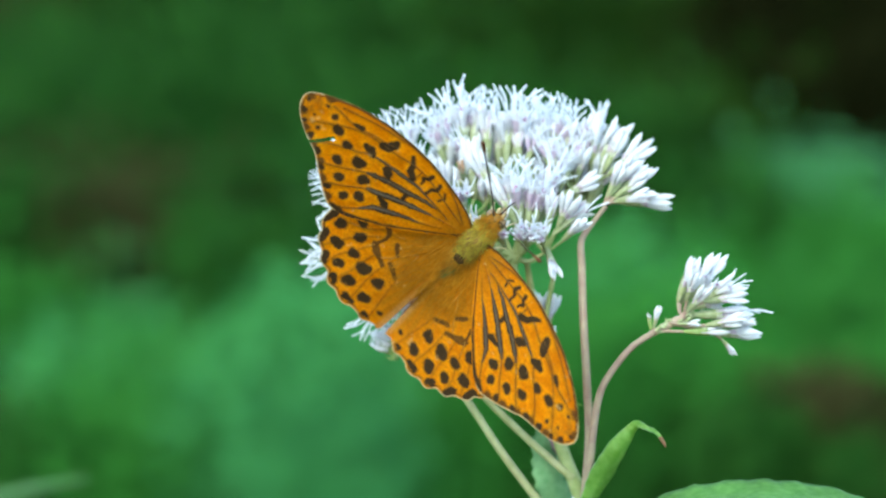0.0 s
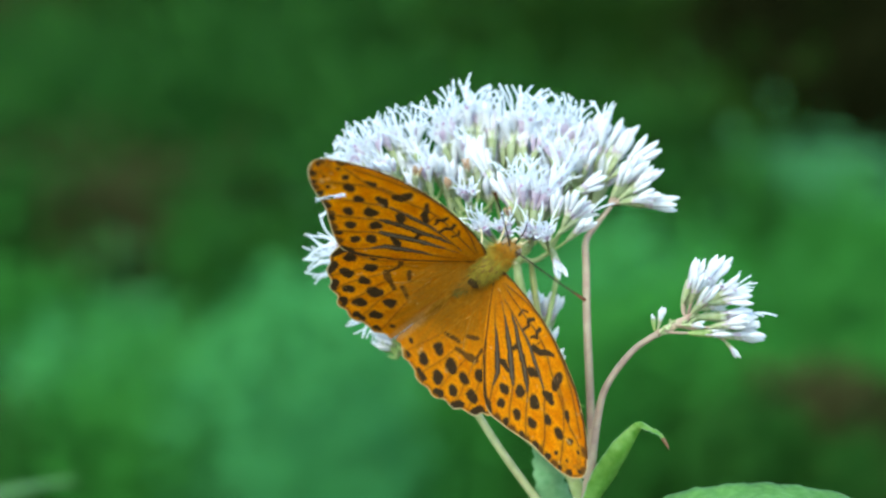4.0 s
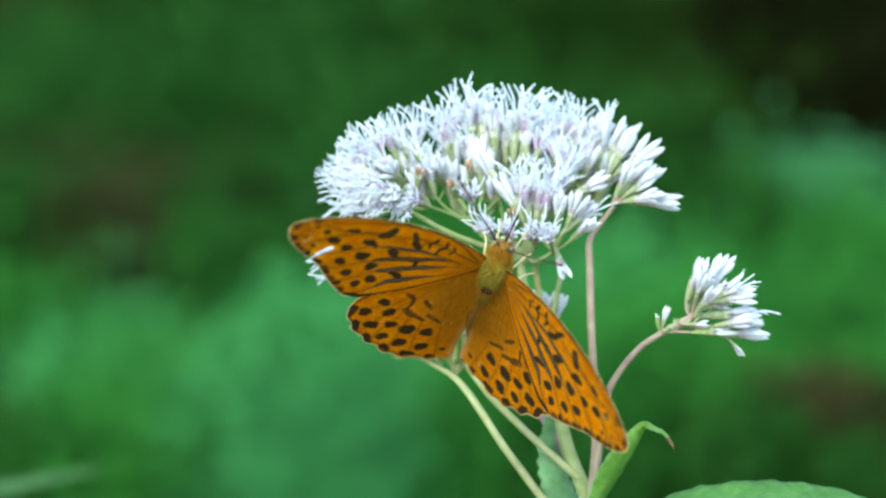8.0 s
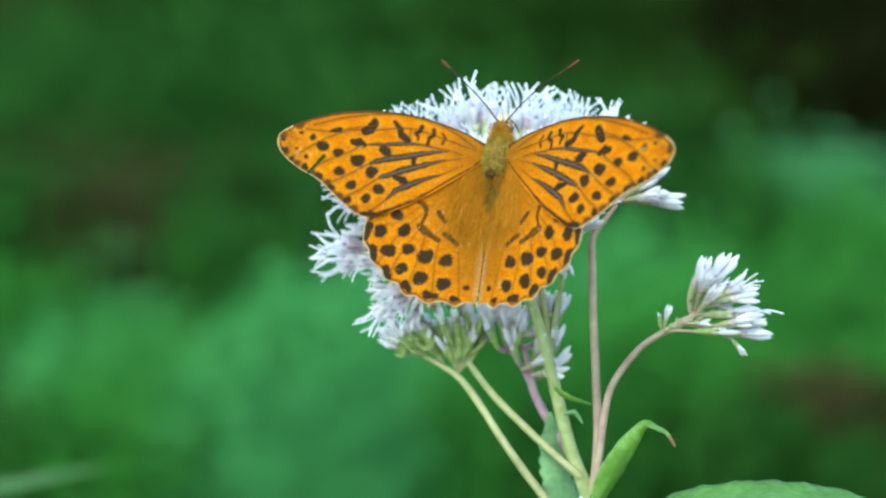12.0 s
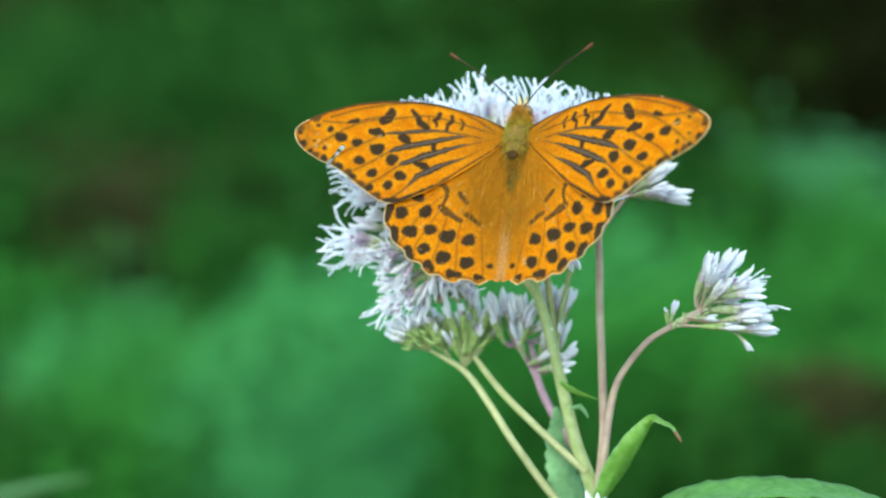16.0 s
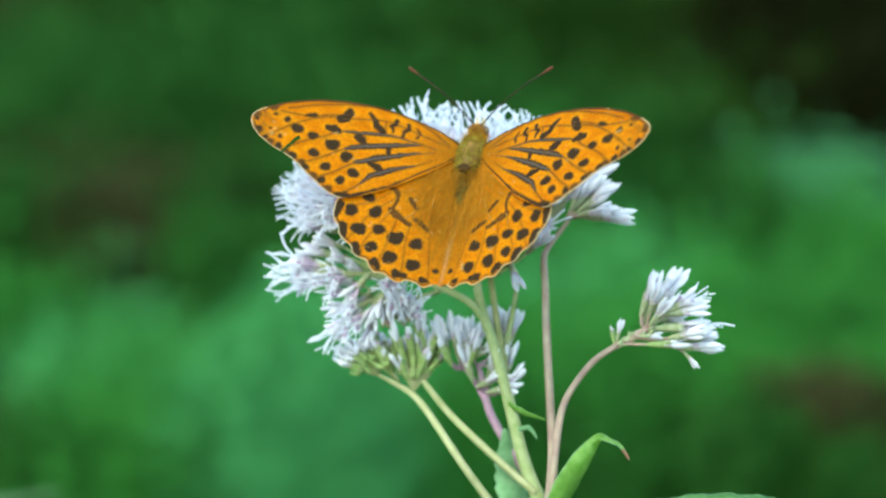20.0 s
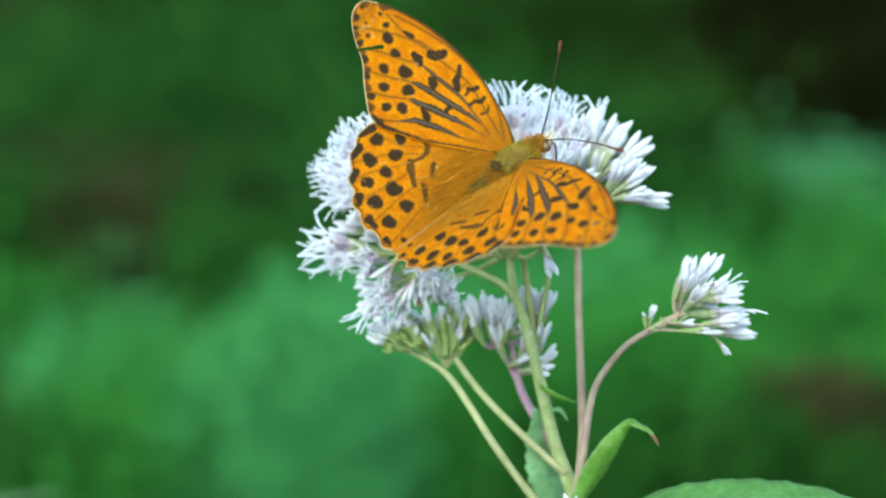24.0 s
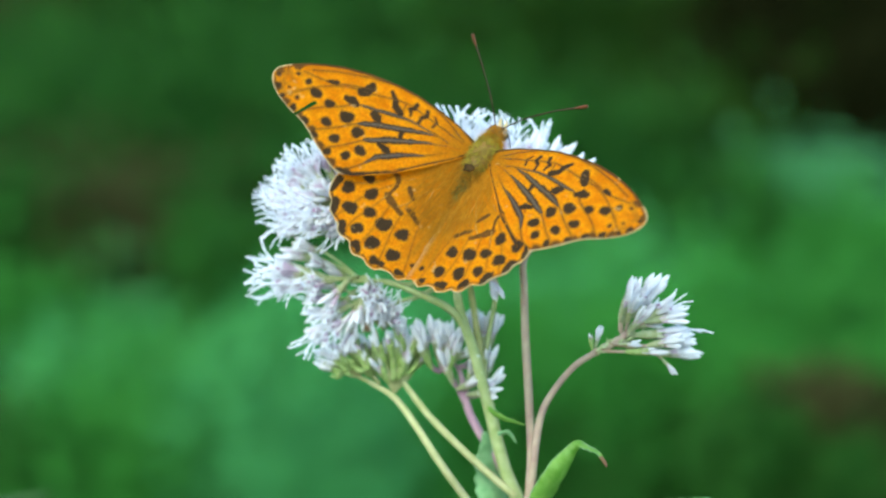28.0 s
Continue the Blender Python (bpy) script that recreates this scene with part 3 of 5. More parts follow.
MIDDLE = [
    (-9.7, 6.7, -11.6, 16.1, 6, 0.6), (-6.1, 4.1, -7.3, 13.5, 8, 0), (-1.1, 6.9, -2.4, 17.7, 7, 0), (1.9, 6.9, -1.4, 15.3, 6, 0), (5.7, 2.1, 4.2, 13.9, 4, 0.9), (6.8, 1.3, 6.8, 14.6, 4, 1),
    (8.2, 1.2, 10, 13.7, 4, 1), (9.2, 1.2, 12.7, 13, 4, 1), (10.3, 1.8, 15.2, 16.5, 6, 0.9), (14, 7.6, 17.3, 16.8, 7, 0.4), (12.7, 9.1, 13.1, 19, 8, 0.3), (14, 6.7, 21.3, 10, 5, 0),
    (6.1, 2.1, 1.8, 10.3, 3, 0), (11.9, 0.9, 12.7, 7.9, 3, 0), (13.6, 0.9, 16.1, 7.5, 3, 0), (13, 0.2, 20.5, 6.9, 3, 0.35), (14.5, -1.1, 18.2, 2.7, 3, 0), (-2.6, 4, -4.2, 9.1, 4, 0.9),
    (2.1, -1.8, -3.2, 3.7, 2, 0.9), (4.1, -1.9, 2.2, 2.7, 1, 1), (8.1, -2.2, 7.3, 1.5, 1, 1), (11, -1.9, 10, 1.1, 1, 0.9), (11.7, -2.6, 12.9, -6.4, 2, 0), (-6.2, 6.2, -7, 9.1, 5, -1),
    (-12.8, 7.7, -12.5, 11.5, 6, -1), (-3, 9.4, -3.5, 12.6, 6, -1), (4.4, 1.3, 3.9, 4.1, 4, -1), (-8.2, 8.4, -9.3, 12.5, 9, 0), (17.3, 9.9, 19.3, 15.7, 9, 0), (1, 4.2, 0.1, 9.7, 8, 0),
    (-4.6, 6.9, -2.7, 14.1, 9, 0.1),
]
FRONT = [
    (-17.8, 8.3, -26.8, 6.7, 5, 1), (-17.3, 9.2, -28.1, 10.1, 6, 1), (-16.7, 7.3, -22.7, 4.0, 4, 0.9), (-16.2, 8.3, -20.5, 7.4, 2, 0.9), (-13.2, 6.8, -16.7, 2.8, 4, 0.8), (-14.7, 7.8, -17.7, 6.1, 2, 0.9),
    (-10.7, 4.8, -14.5, 6.1, 3, 0.9), (-16.8, 9.9, -22.8, 9.5, 5, 0.5), (-15.5, 9.5, -17.8, 11.3, 4, 0.4),
]
LOWER = [
    (-10.0, -4.5, -10.2, -6.8, 8, 0.9), (-9.4, -6.8, -7.1, -13.1, 9, 0), (-10.4, -6.8, -9.5, -12.5, 8, 0.3), (-11.9, -8.3, -13.9, -14.2, 9, 0.2), (-8.2, -6.6, -5.4, -12.1, 10, 0), (-10.8, -7.3, -11.8, -11.9, 7, 0), (-8.6, -5.7, -7.9, -9.8, 8, 0.4),
    (-19.1, 4.1, -29.7, 11.9, 9, 0.9), (-19.6, 5.5, -30.1, 7.9, 9, 1), (-19.1, 4.7, -28.5, 4.3, 9, 0.9), (-18, 0.2, -24.1, 2.1, 9, 0), (-18.8, -1, -27.4, -0.2, 10, 0), (-18.4, -4.1, -32.2, -1.1, 9, 1),
    (-18.4, -4.5, -32.1, -5.4, 9, 1), (-18.9, -5.1, -27.5, -7.1, 9, 0.9), (-15.8, -4.8, -22.4, -5.2, 7, 1), (-13.5, -4.5, -18.9, -10.7, 6, 0.3), (-15.2, -8.1, -23.9, -7.3, 9, 0.8), (-14.7, -9.9, -22.3, -10.9, 9, 0.1),
    (-12.8, -9.2, -21.3, -13.1, 8, 1), (-15.5, -9.9, -22, -18.8, 8, 1), (-12.6, -10.4, -18.1, -15.3, 8, 1), (-12.4, -11.4, -14.5, -17.6, 10, 0), (-13.3, -5.3, -18, -2.3, 12, 0), (-11.6, -9.8, -10.5, -13.9, 9, -1),
    (-14.3, -6.9, -18.9, -5.5, 12, 0), (-10.5, -11.9, -8.6, -6.7, 10, 0.9), (-8.5, -12.9, -6, -7.7, 10, 0.8), (-7.4, -13.8, -4.9, -10.7, 9, 0.3), (-12.7, -6.8, -16.5, -12, 10, 0), (-16.4, -2.8, -20, -1.4, 11, 0),
]
CENTRE = [
    (2.7, -19.8, 1.4, -11.4, 10, 0), (1.1, -20.1, -0.8, -14.2, 10, 0), (3.5, -20.3, 3.1, -15.7, 10, 0), (4.8, -20, 7.7, -17.9, 10, 0), (3.8, -20.4, 6, -15.2, 10, 0), (5.6, -20, 4.1, -14.4, 10, 0),
    (8.9, -18.1, 8.1, -11.7, 10, 0), (10.7, -18.1, 11.4, -11.2, 10, 0), (11.8, -18, 13.2, -11.3, 10, 0), (10.9, -23.9, 12.2, -19.4, 10, 0), (10.2, -26, 12.2, -23.6, 10, 0), (8.1, -25.9, 10.5, -25.3, 10, 0),
    (5.3, -23.9, 3.5, -18.3, 10, 0), (6.2, -24.9, 8.4, -23.8, 10, 0), (8.2, -23.8, 8.8, -20.9, 10, 0), (9.8, -19.8, 9.9, -14.1, 12, 0), (1.4, -21, 0, -17.8, 9, -0.5), (4.5, -21.3, 5.5, -18.2, 9, -0.5),
]
ARM = [
    (35, -11.8, 37.7, -4, 1, 0), (35.6, -12.2, 39, -4.2, 2, 0), (37, -11.1, 42.8, -3.1, 1, 0), (36.2, -11.7, 37.1, -8.3, -1, 0), (37.8, -11.7, 42.1, -5.4, 2, 0.7), (39.1, -11.6, 46.6, -7.2, 0, 0.6),
    (39.3, -11.8, 46.7, -10.4, -1, 0), (36.4, -13.6, 38.6, -10.4, -1, 0), (37.6, -14.1, 48.3, -13.8, 0, 0.1), (39.7, -15.9, 44.8, -14.9, -1, 0), (41.6, -16.2, 47.7, -15.3, 1, 0), (41.2, -17.4, 49.4, -17.4, 0, 0),
    (42.5, -18.3, 44.9, -20.9, 0, 0), (34.6, -15.6, 37.9, -15.6, -2, 0), (35.9, -17, 41.5, -16.9, -1, -0.5), (38.1, -13, 43.6, -11.9, 2, 0.1),
]
BUDLETS = [
    (30.6, -16.5, 31.2, -13.4, 0, 0), (30.1, -16.8, 29.8, -15.0, 0, -0.5),
]
HUBS = [Vector(h) for h in ((-17.0, 8, 5.5), (-7.5, 9, 8.5), (1.0, 10, 9.0), (9.0, 10, 9.0), (16.5, 9, 8.0), (7.0, 4, -3.6), (11.5, 4, -3.2), (2.5, 3, -3.0), (-12.0, 9, -4.5), (-9.5, 9, -9.5), (-4.0, 6, 2.5))]
for h in HUBS:
    stalk("branch", [CROWN, Vector(CROWN).lerp(h, 0.5) + Vector((0, 0, -1.2)), h], [0.55, 0.45, 0.35], STEM)
YOUNG_LIMB = [Vector((-11.6, 12, -22.8)), Vector((-8.2, 12, -24.0)), Vector((-5.4, 12, -25.6)), Vector((-3.7, 12, -23.9))]
SIDE_HUBS = [Vector((22.4, 5, 5.8))]
CENTRE_HUBS = [Vector((6.3, 12, -21.0)), Vector((3.7, 12, -21.4)), Vector((10.5, 6, -20.0)), Vector((8.2, 11, -26.0))]
ARM_HUBS = [Vector((31.4, 0, -16.9)), Vector((34.0, 0, -15.4)), Vector((36.0, 0, -14.3)), Vector((37.0, 0, -15.6))]


def head_at(x, z, x1, z1, y, state, hubs=HUBS, toward=-1.0, material=STEM, least=0.8):
    """A flower head on a thin stalk from the nearest hub; what its length in the plane lacks, it leans in depth."""
    foot, way = Vector((x, y, z)), Vector((x1 - x, 0, z1 - z))
    full = 8.8 + 2.6 * min(1.0, state * 1.3) if state >= 0 else 6.4
    way.y = toward * math.sqrt(max(0.0, (0.92 * full) ** 2 - way.length ** 2)) * 0.8
    size = min(1.25, max(least, way.length / full))
    hub = min(hubs, key=lambda h: (h - foot).length + (3 if h.z > foot.z + 1 else 0))
    if (hub - foot).length > 0.5:
        stalk("pedicel", [hub, hub.lerp(foot, 0.6) - way.normalized() * 0.8, foot], [0.34, 0.26, 0.24], material)
    capitulum(foot, way, state, size)


def offspring(rows, inward, lower, nearer, share):
    """Further heads between those of a row: shorter stalks, set in towards the middle and further back."""
    return [(x + inward * (4 - x) / 20 + rnd.uniform(-0.8, 0.8), z - lower + rnd.uniform(-0.7, 0.7), x1 + inward * (4 - x1) / 20 + rnd.uniform(-1.2, 1.2), z1 - lower + rnd.uniform(-1.0, 1.0),
             y - nearer, share * rnd.uniform(0.4, 1.2)) for x, z, x1, z1, y, s in rows if s >= 0]


for rows, toward in ((offspring(RIM_LEFT[::2], 2.0, 5.2, -2.5, 0.3), -0.3), (offspring(RIM_RIGHT[:12:2], 1.5, 4.8, -2.5, 0.3), -0.3), (offspring(RIM_LEFT[5:15], 1.5, 7.0, -1.0, 0.0), -0.5), (offspring(RIM_RIGHT[2:10], 1.5, 6.5, -1.0, 0.0), -0.5)):
    for row in rows:
        head_at(*row, toward=toward)
for rows, toward, hubs, material in ((RIM_LEFT, 0.4, HUBS, STEM), (RIM_RIGHT, 0.4, HUBS, STEM), (SIDE, -0.6, SIDE_HUBS, STEM_PINK), (MIDDLE, -0.8, HUBS, STEM), (FRONT, -0.6, HUBS, STEM), (LOWER, -0.6, HUBS, STEM), (ARM[:12], -0.5, ARM_HUBS, STEM_PINK)):
    for row in rows:
        head_at(*row, toward=toward, hubs=hubs, material=material)
for k in range(60):
    f = (k % 20 + rnd.uniform(0.1, 0.9)) / 20
    root = YOUNG_LIMB[0] if f < 0.28 else YOUNG_LIMB[1] if f < 0.45 else YOUNG_LIMB[2] if rnd.random() < 0.7 else YOUNG_LIMB[3]
    way = Matrix.Rotation(radians(-78 + 112 * f + rnd.uniform(-9, 9)), 3, "Y") @ Vector((0, rnd.uniform(-0.7, 0.35), 1)).normalized()
    foot = root + way * rnd.uniform(2.0, 3.8 if f < 0.28 else 6.4)
    stalk("pedicel", [root, root.lerp(foot, 0.55) + Vector((0, 0, -0.3)), foot], [0.30, 0.22, 0.22], STEM_YELLOW)
    capitulum(foot, way + Vector((rnd.uniform(-0.25, 0.25), 0, 0.2)), -0.5, rnd.uniform(0.78, 1.02) * (0.85 if f < 0.28 or f > 0.85 else 1.0), rnd.choice((3, 3, 4)))
for k in range(70):
    f = rnd.random()
    i = min(2, int(f * 3))
    q = YOUNG_LIMB[i].lerp(YOUNG_LIMB[i + 1], f * 3 - i)
    way = Matrix.Rotation(radians(-74 + 106 * f + rnd.uniform(-16, 16)), 3, "Y") @ Vector((0, rnd.uniform(-0.8, 0.1), 1)).normalized()
    q = q + way * rnd.uniform(1.8, 5.4)
    stalk("bract", [q, q + way * 0.9 + Vector((0, -0.25, 0)), q + way * rnd.uniform(1.7, 2.8) + Vector((rnd.uniform(-0.5, 0.5), 0, 0.2))], [0.22, 0.36, 0.05], BRACT_YOUNG)
for row in CENTRE:
    head_at(*row, toward=-0.4, hubs=CENTRE_HUBS, material=STEM_PURPLE, least=0.9)
for row in BUDLETS + ARM[12:]:
    head_at(*row, toward=0.0, hubs=ARM_HUBS, material=STEM_PINK, least=0.45)
stalk("branch", [(30.5, 0, -17.3), (32.9, 0, -16.1), (34.4, 0, -15.2), (36.0, 0, -14.3), (37.2, 0, -13.0)], [0.55, 0.75, 0.7, 0.55, 0.3], STEM_PINK, "pinkish knot of stalks")
stalk("branch", [(34.0, 0, -15.6), (36.0, 0, -15.9), (39.0, 0, -16.8), (41.5, 0, -17.6)], [0.6, 0.55, 0.4, 0.3], STEM_PINK)
for k in range(22):
    q = Vector((rnd.uniform(30.4, 38.5), rnd.uniform(-1, 1), 0))
    q.z = -17.0 + (q.x - 30.4) * 0.33 + rnd.uniform(-0.8, 0.8)
    stalk("bract", [q, q + Vector((0.5, -0.3, 0.5)), q + Vector((rnd.uniform(0.4, 1.6), rnd.uniform(-0.8, 0.4), rnd.uniform(0.0, 1.8)))], [0.24, 0.30, 0.05], BRACT)
cluster((18.3, -4, -56.8), (0.0, 0.0, 1.0), 5, 42, 1.5, 0.0, 0.7, (18.3, 5, -59))

part("leaf", leaf_mesh("leaf", [(17.6, 1, -52), (19.4, 0, -47), (21.6, -1, -42.6), (24.2, -2, -37.8), (26.4, -2, -34.4), (27.6, -2.5, -33.2), (29.2, -3, -33.8), (30.9, -3, -34.7), (32.3, -3, -36.8)],
                       [0.7, 1.7, 2.4, 2.0, 1.0, 0.7, 0.85, 0.5, 0.05], (35, 32, 28, 24, 10, -40, -70, -60, -40), LEAF_PALE, 0.06, 0.35, under=LEAF_FRESH, teeth=0.02), plant,
     label="fresh green leaf with a curled brown tip")
stalk("leaf_tip", [(30.6, -3, -34.6), (31.5, -3, -35.6), (32.2, -3, -36.6), (32.5, -3, -37.4)], [0.12, 0.34, 0.28, 0.06], DRY, "withered brown tip", plant)
part("leaf", leaf_mesh("leaf", [(18, 9, -62), (14.9, 9, -50.2), (12.7, 8, -44), (11.7, 8, -37.9), (11.2, 8, -32.4)], [2.2, 3.2, 2.9, 2.3, 0.3], 20, LEAF_PALE), plant, label="pale blue-green leaf")
part("leaf", leaf_mesh("leaf", [(20, 2, -61), (26, -1, -52.0), (33.4, -4, -47.2), (41.3, -5, -45.5), (49, -6, -44.8), (57, -6, -45.2), (65, -5, -46.6), (74, -4, -50.5), (84, -3, -55)], [1.0, 3.2, 4.9, 5.5, 5.6, 5.2, 4.2, 2.4, 0.3], 102, LEAF, 0.14, 0.10, teeth=0.04), plant,
     label="broad rough green leaf with a toothed edge")
part("leaf", leaf_mesh("leaf", [(11.6, 4, -27.7), (14.0, 3, -29.2), (18.2, 3, -30.5)], [0.5, 0.6, 0.1], 40, LEAF_FRESH, 0.05), plant)
part("leaf", leaf_mesh("leaf", [(13.4, 4, -32.4), (15.3, 4, -32.1), (16.8, 4, -33.9)], [0.4, 0.5, 0.1], 40, LEAF_PALE, 0.05), plant)

# ---- the butterfly ----
butterfly = new("butterfly")
tagged(butterfly, "orange butterfly with dark brown spots and a torn wing", "butterfly")

# the wings, in mm from the hinge: outward, forward (and radius)
FORE_EDGE = [(0.2, 5.6), (2.3, 6.8), (5.6, 8), (9.6, 9), (13.6, 9.7), (18.4, 9.9), (23.1, 9.6), (27.6, 8.7), (31.4, 7.4), (34.3, 6), (36.3, 4.7), (37.2, 3.7), (37.3, 2.4), (36.6, 0.9), (35.4, -0.3), (33.8, -1.4), (32.3, -2.2), (30.9, -2.8), (29.3, -3.5), (27.6, -4.6), (25.9, -6), (24.2, -7.2), (22.4, -8.4), (20.6, -9.3), (18.7, -9.4), (15.6, -8.1), (11.6, -5.8), (8.1, -3.3), (4.6, -0.5), (1.4, 2.3), (0.1, 3.9)]
HIND_EDGE = [(1.7, 3.2), (6, 2.2), (10.4, -0.4), (14.8, -4.2), (18.2, -7.4), (19.5, -9.8), (19.6, -12.3), (19.1, -13.8), (18.2, -14.7), (17.8, -16.3), (16.6, -17.3), (15.4, -18.1), (14.7, -19.4), (13.6, -19.9), (12.2, -20.2), (11.4, -21.4), (10.4, -22.1), (8.8, -22), (7.4, -22.8), (6, -23), (4.9, -22.4), (3.3, -22.4), (1.9, -23), (0.9, -22.5), (-0.3, -21.8), (-1.2, -22.1), (-1.7, -21.4), (-1.8, -17), (-1.7, -11), (-1.4, -4), (-0.6, 1.2)]
FORE_SPOTS = [(33.3, 4.4, 0.4), (31.1, 3.8, 0.65), (29.1, 2.4, 1.05), (26.2, 1.5, 0.9), (22.5, 0.5, 1.22), (19.7, -1.3, 1.1), (25.4, -1.8, 0.95), (31.7, 0.2, 0.45), (33.7, 1.5, 0.3), (35.6, 1.0, 0.6), (36.3, 2.9, 0.5), (34.2, -0.5, 0.6), (31.6, -1.8, 0.75), (28.9, -3.1, 0.8), (26.4, -4.9, 0.75), (22.9, -4.0, 0.95), (19.9, -6.1, 0.9), (18.0, -4.2, 1.0), (23.1, -6.8, 0.75)]
HIND_SPOTS = [(14.1, -8.1, 0.95), (12.5, -10.7, 1.1), (11.3, -13.9, 1.0), (8.2, -14.8, 1.3), (4.5, -15.1, 1.1), (16.6, -11.2, 1.1), (14.7, -14.5, 1.15), (11.9, -17.4, 1.0), (8.4, -18.7, 1.2), (4.3, -19.2, 1.1), (0.3, -19.4, 0.5)]
FORE_STROKES = [[(21.9, 5.9, 0.69), (21.2, 6.5, 0.83), (20.7, 7.5, 0.69)],
    [(23.8, 3.8, 0.48), (22.9, 3.7, 0.76), (22.0, 3.4, 0.55)],
    [(17.1, 8.2, 0.31), (16.0, 7.0, 0.45), (15.5, 5.9, 0.52), (14.4, 5.1, 0.59)],
    [(12.2, 7.9, 0.36), (12.4, 7.1, 0.36), (13.2, 6.6, 0.28), (12.7, 6.1, 0.24), (12.6, 5.5, 0.22)],
    [(10.2, 7.6, 0.28), (9.9, 6.6, 0.34), (10.7, 6.0, 0.30), (10.8, 4.8, 0.27)],
    [(8.6, 7.1, 0.17), (7.9, 6.3, 0.2), (8.3, 5.2, 0.2)],
    [(12.8, 2.2, 0.48), (12.7, 1.2, 0.41)],
    [(15.5, -1.7, 0.38), (14.1, -2.1, 0.59), (13.4, -2.5, 0.41)],
    [(18.3, 3.2, 0.69), (17.6, 2.5, 0.69)],
    # shadow along the trailing edge, painted in as a dark stroke
    [(20.1, -9.0, 0.45), (17.4, -8.7, 0.34), (14.9, -7.3, 0.21), (11.2, -5.3, 0.14), (7.0, -1.8, 0.14), (2.8, 1.5, 0.1)],
    [(28.0, 5.3, 0.28), (26.6, 5.7, 0.41)]]
FORE_BRANDS = [[(21.1, 3.6, 0.14), (18.5, 3.9, 0.28), (15.1, 4.4, 0.31), (12.4, 4.7, 0.14), (8.2, 4.2, 0.07)],
    [(20.2, 0.2, 0.21), (18.9, 0.8, 0.41), (16.6, 1.6, 0.48), (13.4, 2.4, 0.45), (9.8, 3.5, 0.31), (7.6, 3.9, 0.14)],
    [(18.0, -2.0, 0.28), (16.1, -1.2, 0.48), (14.2, -0.3, 0.52), (11.7, 0.7, 0.45), (9.1, 1.7, 0.28), (7.2, 2.4, 0.1)],
    [(16.4, -5.9, 0.14), (14.9, -4.0, 0.41), (13.0, -2.9, 0.48), (10.8, -1.7, 0.34), (8.9, -0.8, 0.21), (7.6, -0.3, 0.07)]]
HIND_STROKES = [[(18.7, -10.5, 0.62), (19.1, -12.7, 0.52)],
    [(17.5, -14.6, 0.69), (17.3, -16.1, 0.76)],
    [(14.7, -17.6, 0.62), (14.1, -19.2, 0.62)],
    [(11.0, -20.1, 0.69), (10.1, -20.8, 0.48)],
    [(6.9, -21.5, 0.62), (5.3, -21.5, 0.41)],
    [(2.2, -21.6, 0.48), (1.5, -21.6, 0.28)],
    [(10.8, -5.4, 0.26), (9.9, -5.5, 0.37), (9.3, -6.6, 0.33), (9.2, -7.5, 0.30)],
    [(9.2, -7.5, 0.22), (9.6, -8.7, 0.22), (9.9, -9.6, 0.33)],
    [(9.8, -9.7, 0.56), (9.1, -10.3, 0.59), (7.9, -10.9, 0.41), (6.3, -11.8, 0.33)],
    [(5.5, -10.5, 0.33), (4.3, -11.2, 0.37), (3.1, -12.0, 0.30)],
    [(7.1, -6.7, 0.30), (6.5, -7.5, 0.37), (5.7, -8.4, 0.30)]]
FORE_VEINS = [[(2.3, 5.1), (6.8, 7.6), (11.9, 9.2), (18.2, 9.5), (25.5, 8.1), (31.3, 6.1)],
    [(2.3, 4.7), (8.6, 6.2), (14.1, 7.3), (20.3, 6.3), (24.7, 5.7), (28.8, 3.8), (33.0, 0.6), (34.3, -0.6)],
    [(4.7, 3.7), (8.2, 4.3), (13.7, 4.4), (21.2, 3.5), (24.3, 1.8), (28.0, -0.2), (30.4, -2.2)],
    [(4.7, 3.7), (7.6, 3.9), (17.3, 1.5), (20.2, 0.3), (23.5, -2.1), (27.2, -4.3)],
    [(2.5, 3.5), (7.1, 2.3), (16.1, -1.3), (18.2, -2.2), (21.3, -4.7), (23.4, -6.1)],
    [(4.3, 1.8), (7.7, -0.3), (13.6, -3.3), (16.4, -6.0), (18.6, -8.1)],
    [(14.1, 7.3), (14.2, 5.6), (15.1, 4.4)],
    [(20.5, 7.1), (24.7, 6.1), (27.3, 5.2), (32.5, 5.2)]]
HIND_VEINS = [[(1.3, -1.1), (3.5, -5.4), (5.9, -9.2), (6.0, -10.6), (6.4, -14.7), (6.0, -20.6)],
    [(5.9, -9.2), (7.5, -10.9), (8.7, -11.4), (9.4, -15.9), (10.2, -19.6)],
    [(9.9, -9.6), (11.3, -12.6), (13.2, -16.5), (13.6, -18.9)],
    [(9.4, -7.1), (11.8, -9.4), (14.2, -12.8), (16.0, -16.5)],
    [(9.9, -5.5), (13.0, -8.6), (15.9, -10.0), (17.7, -11.7)],
    [(3.2, -5.4), (3.1, -8.6), (2.5, -13.7), (1.3, -21.2)],
    [(7.0, -4.7), (8.3, -5.7), (9.8, -5.5)]]


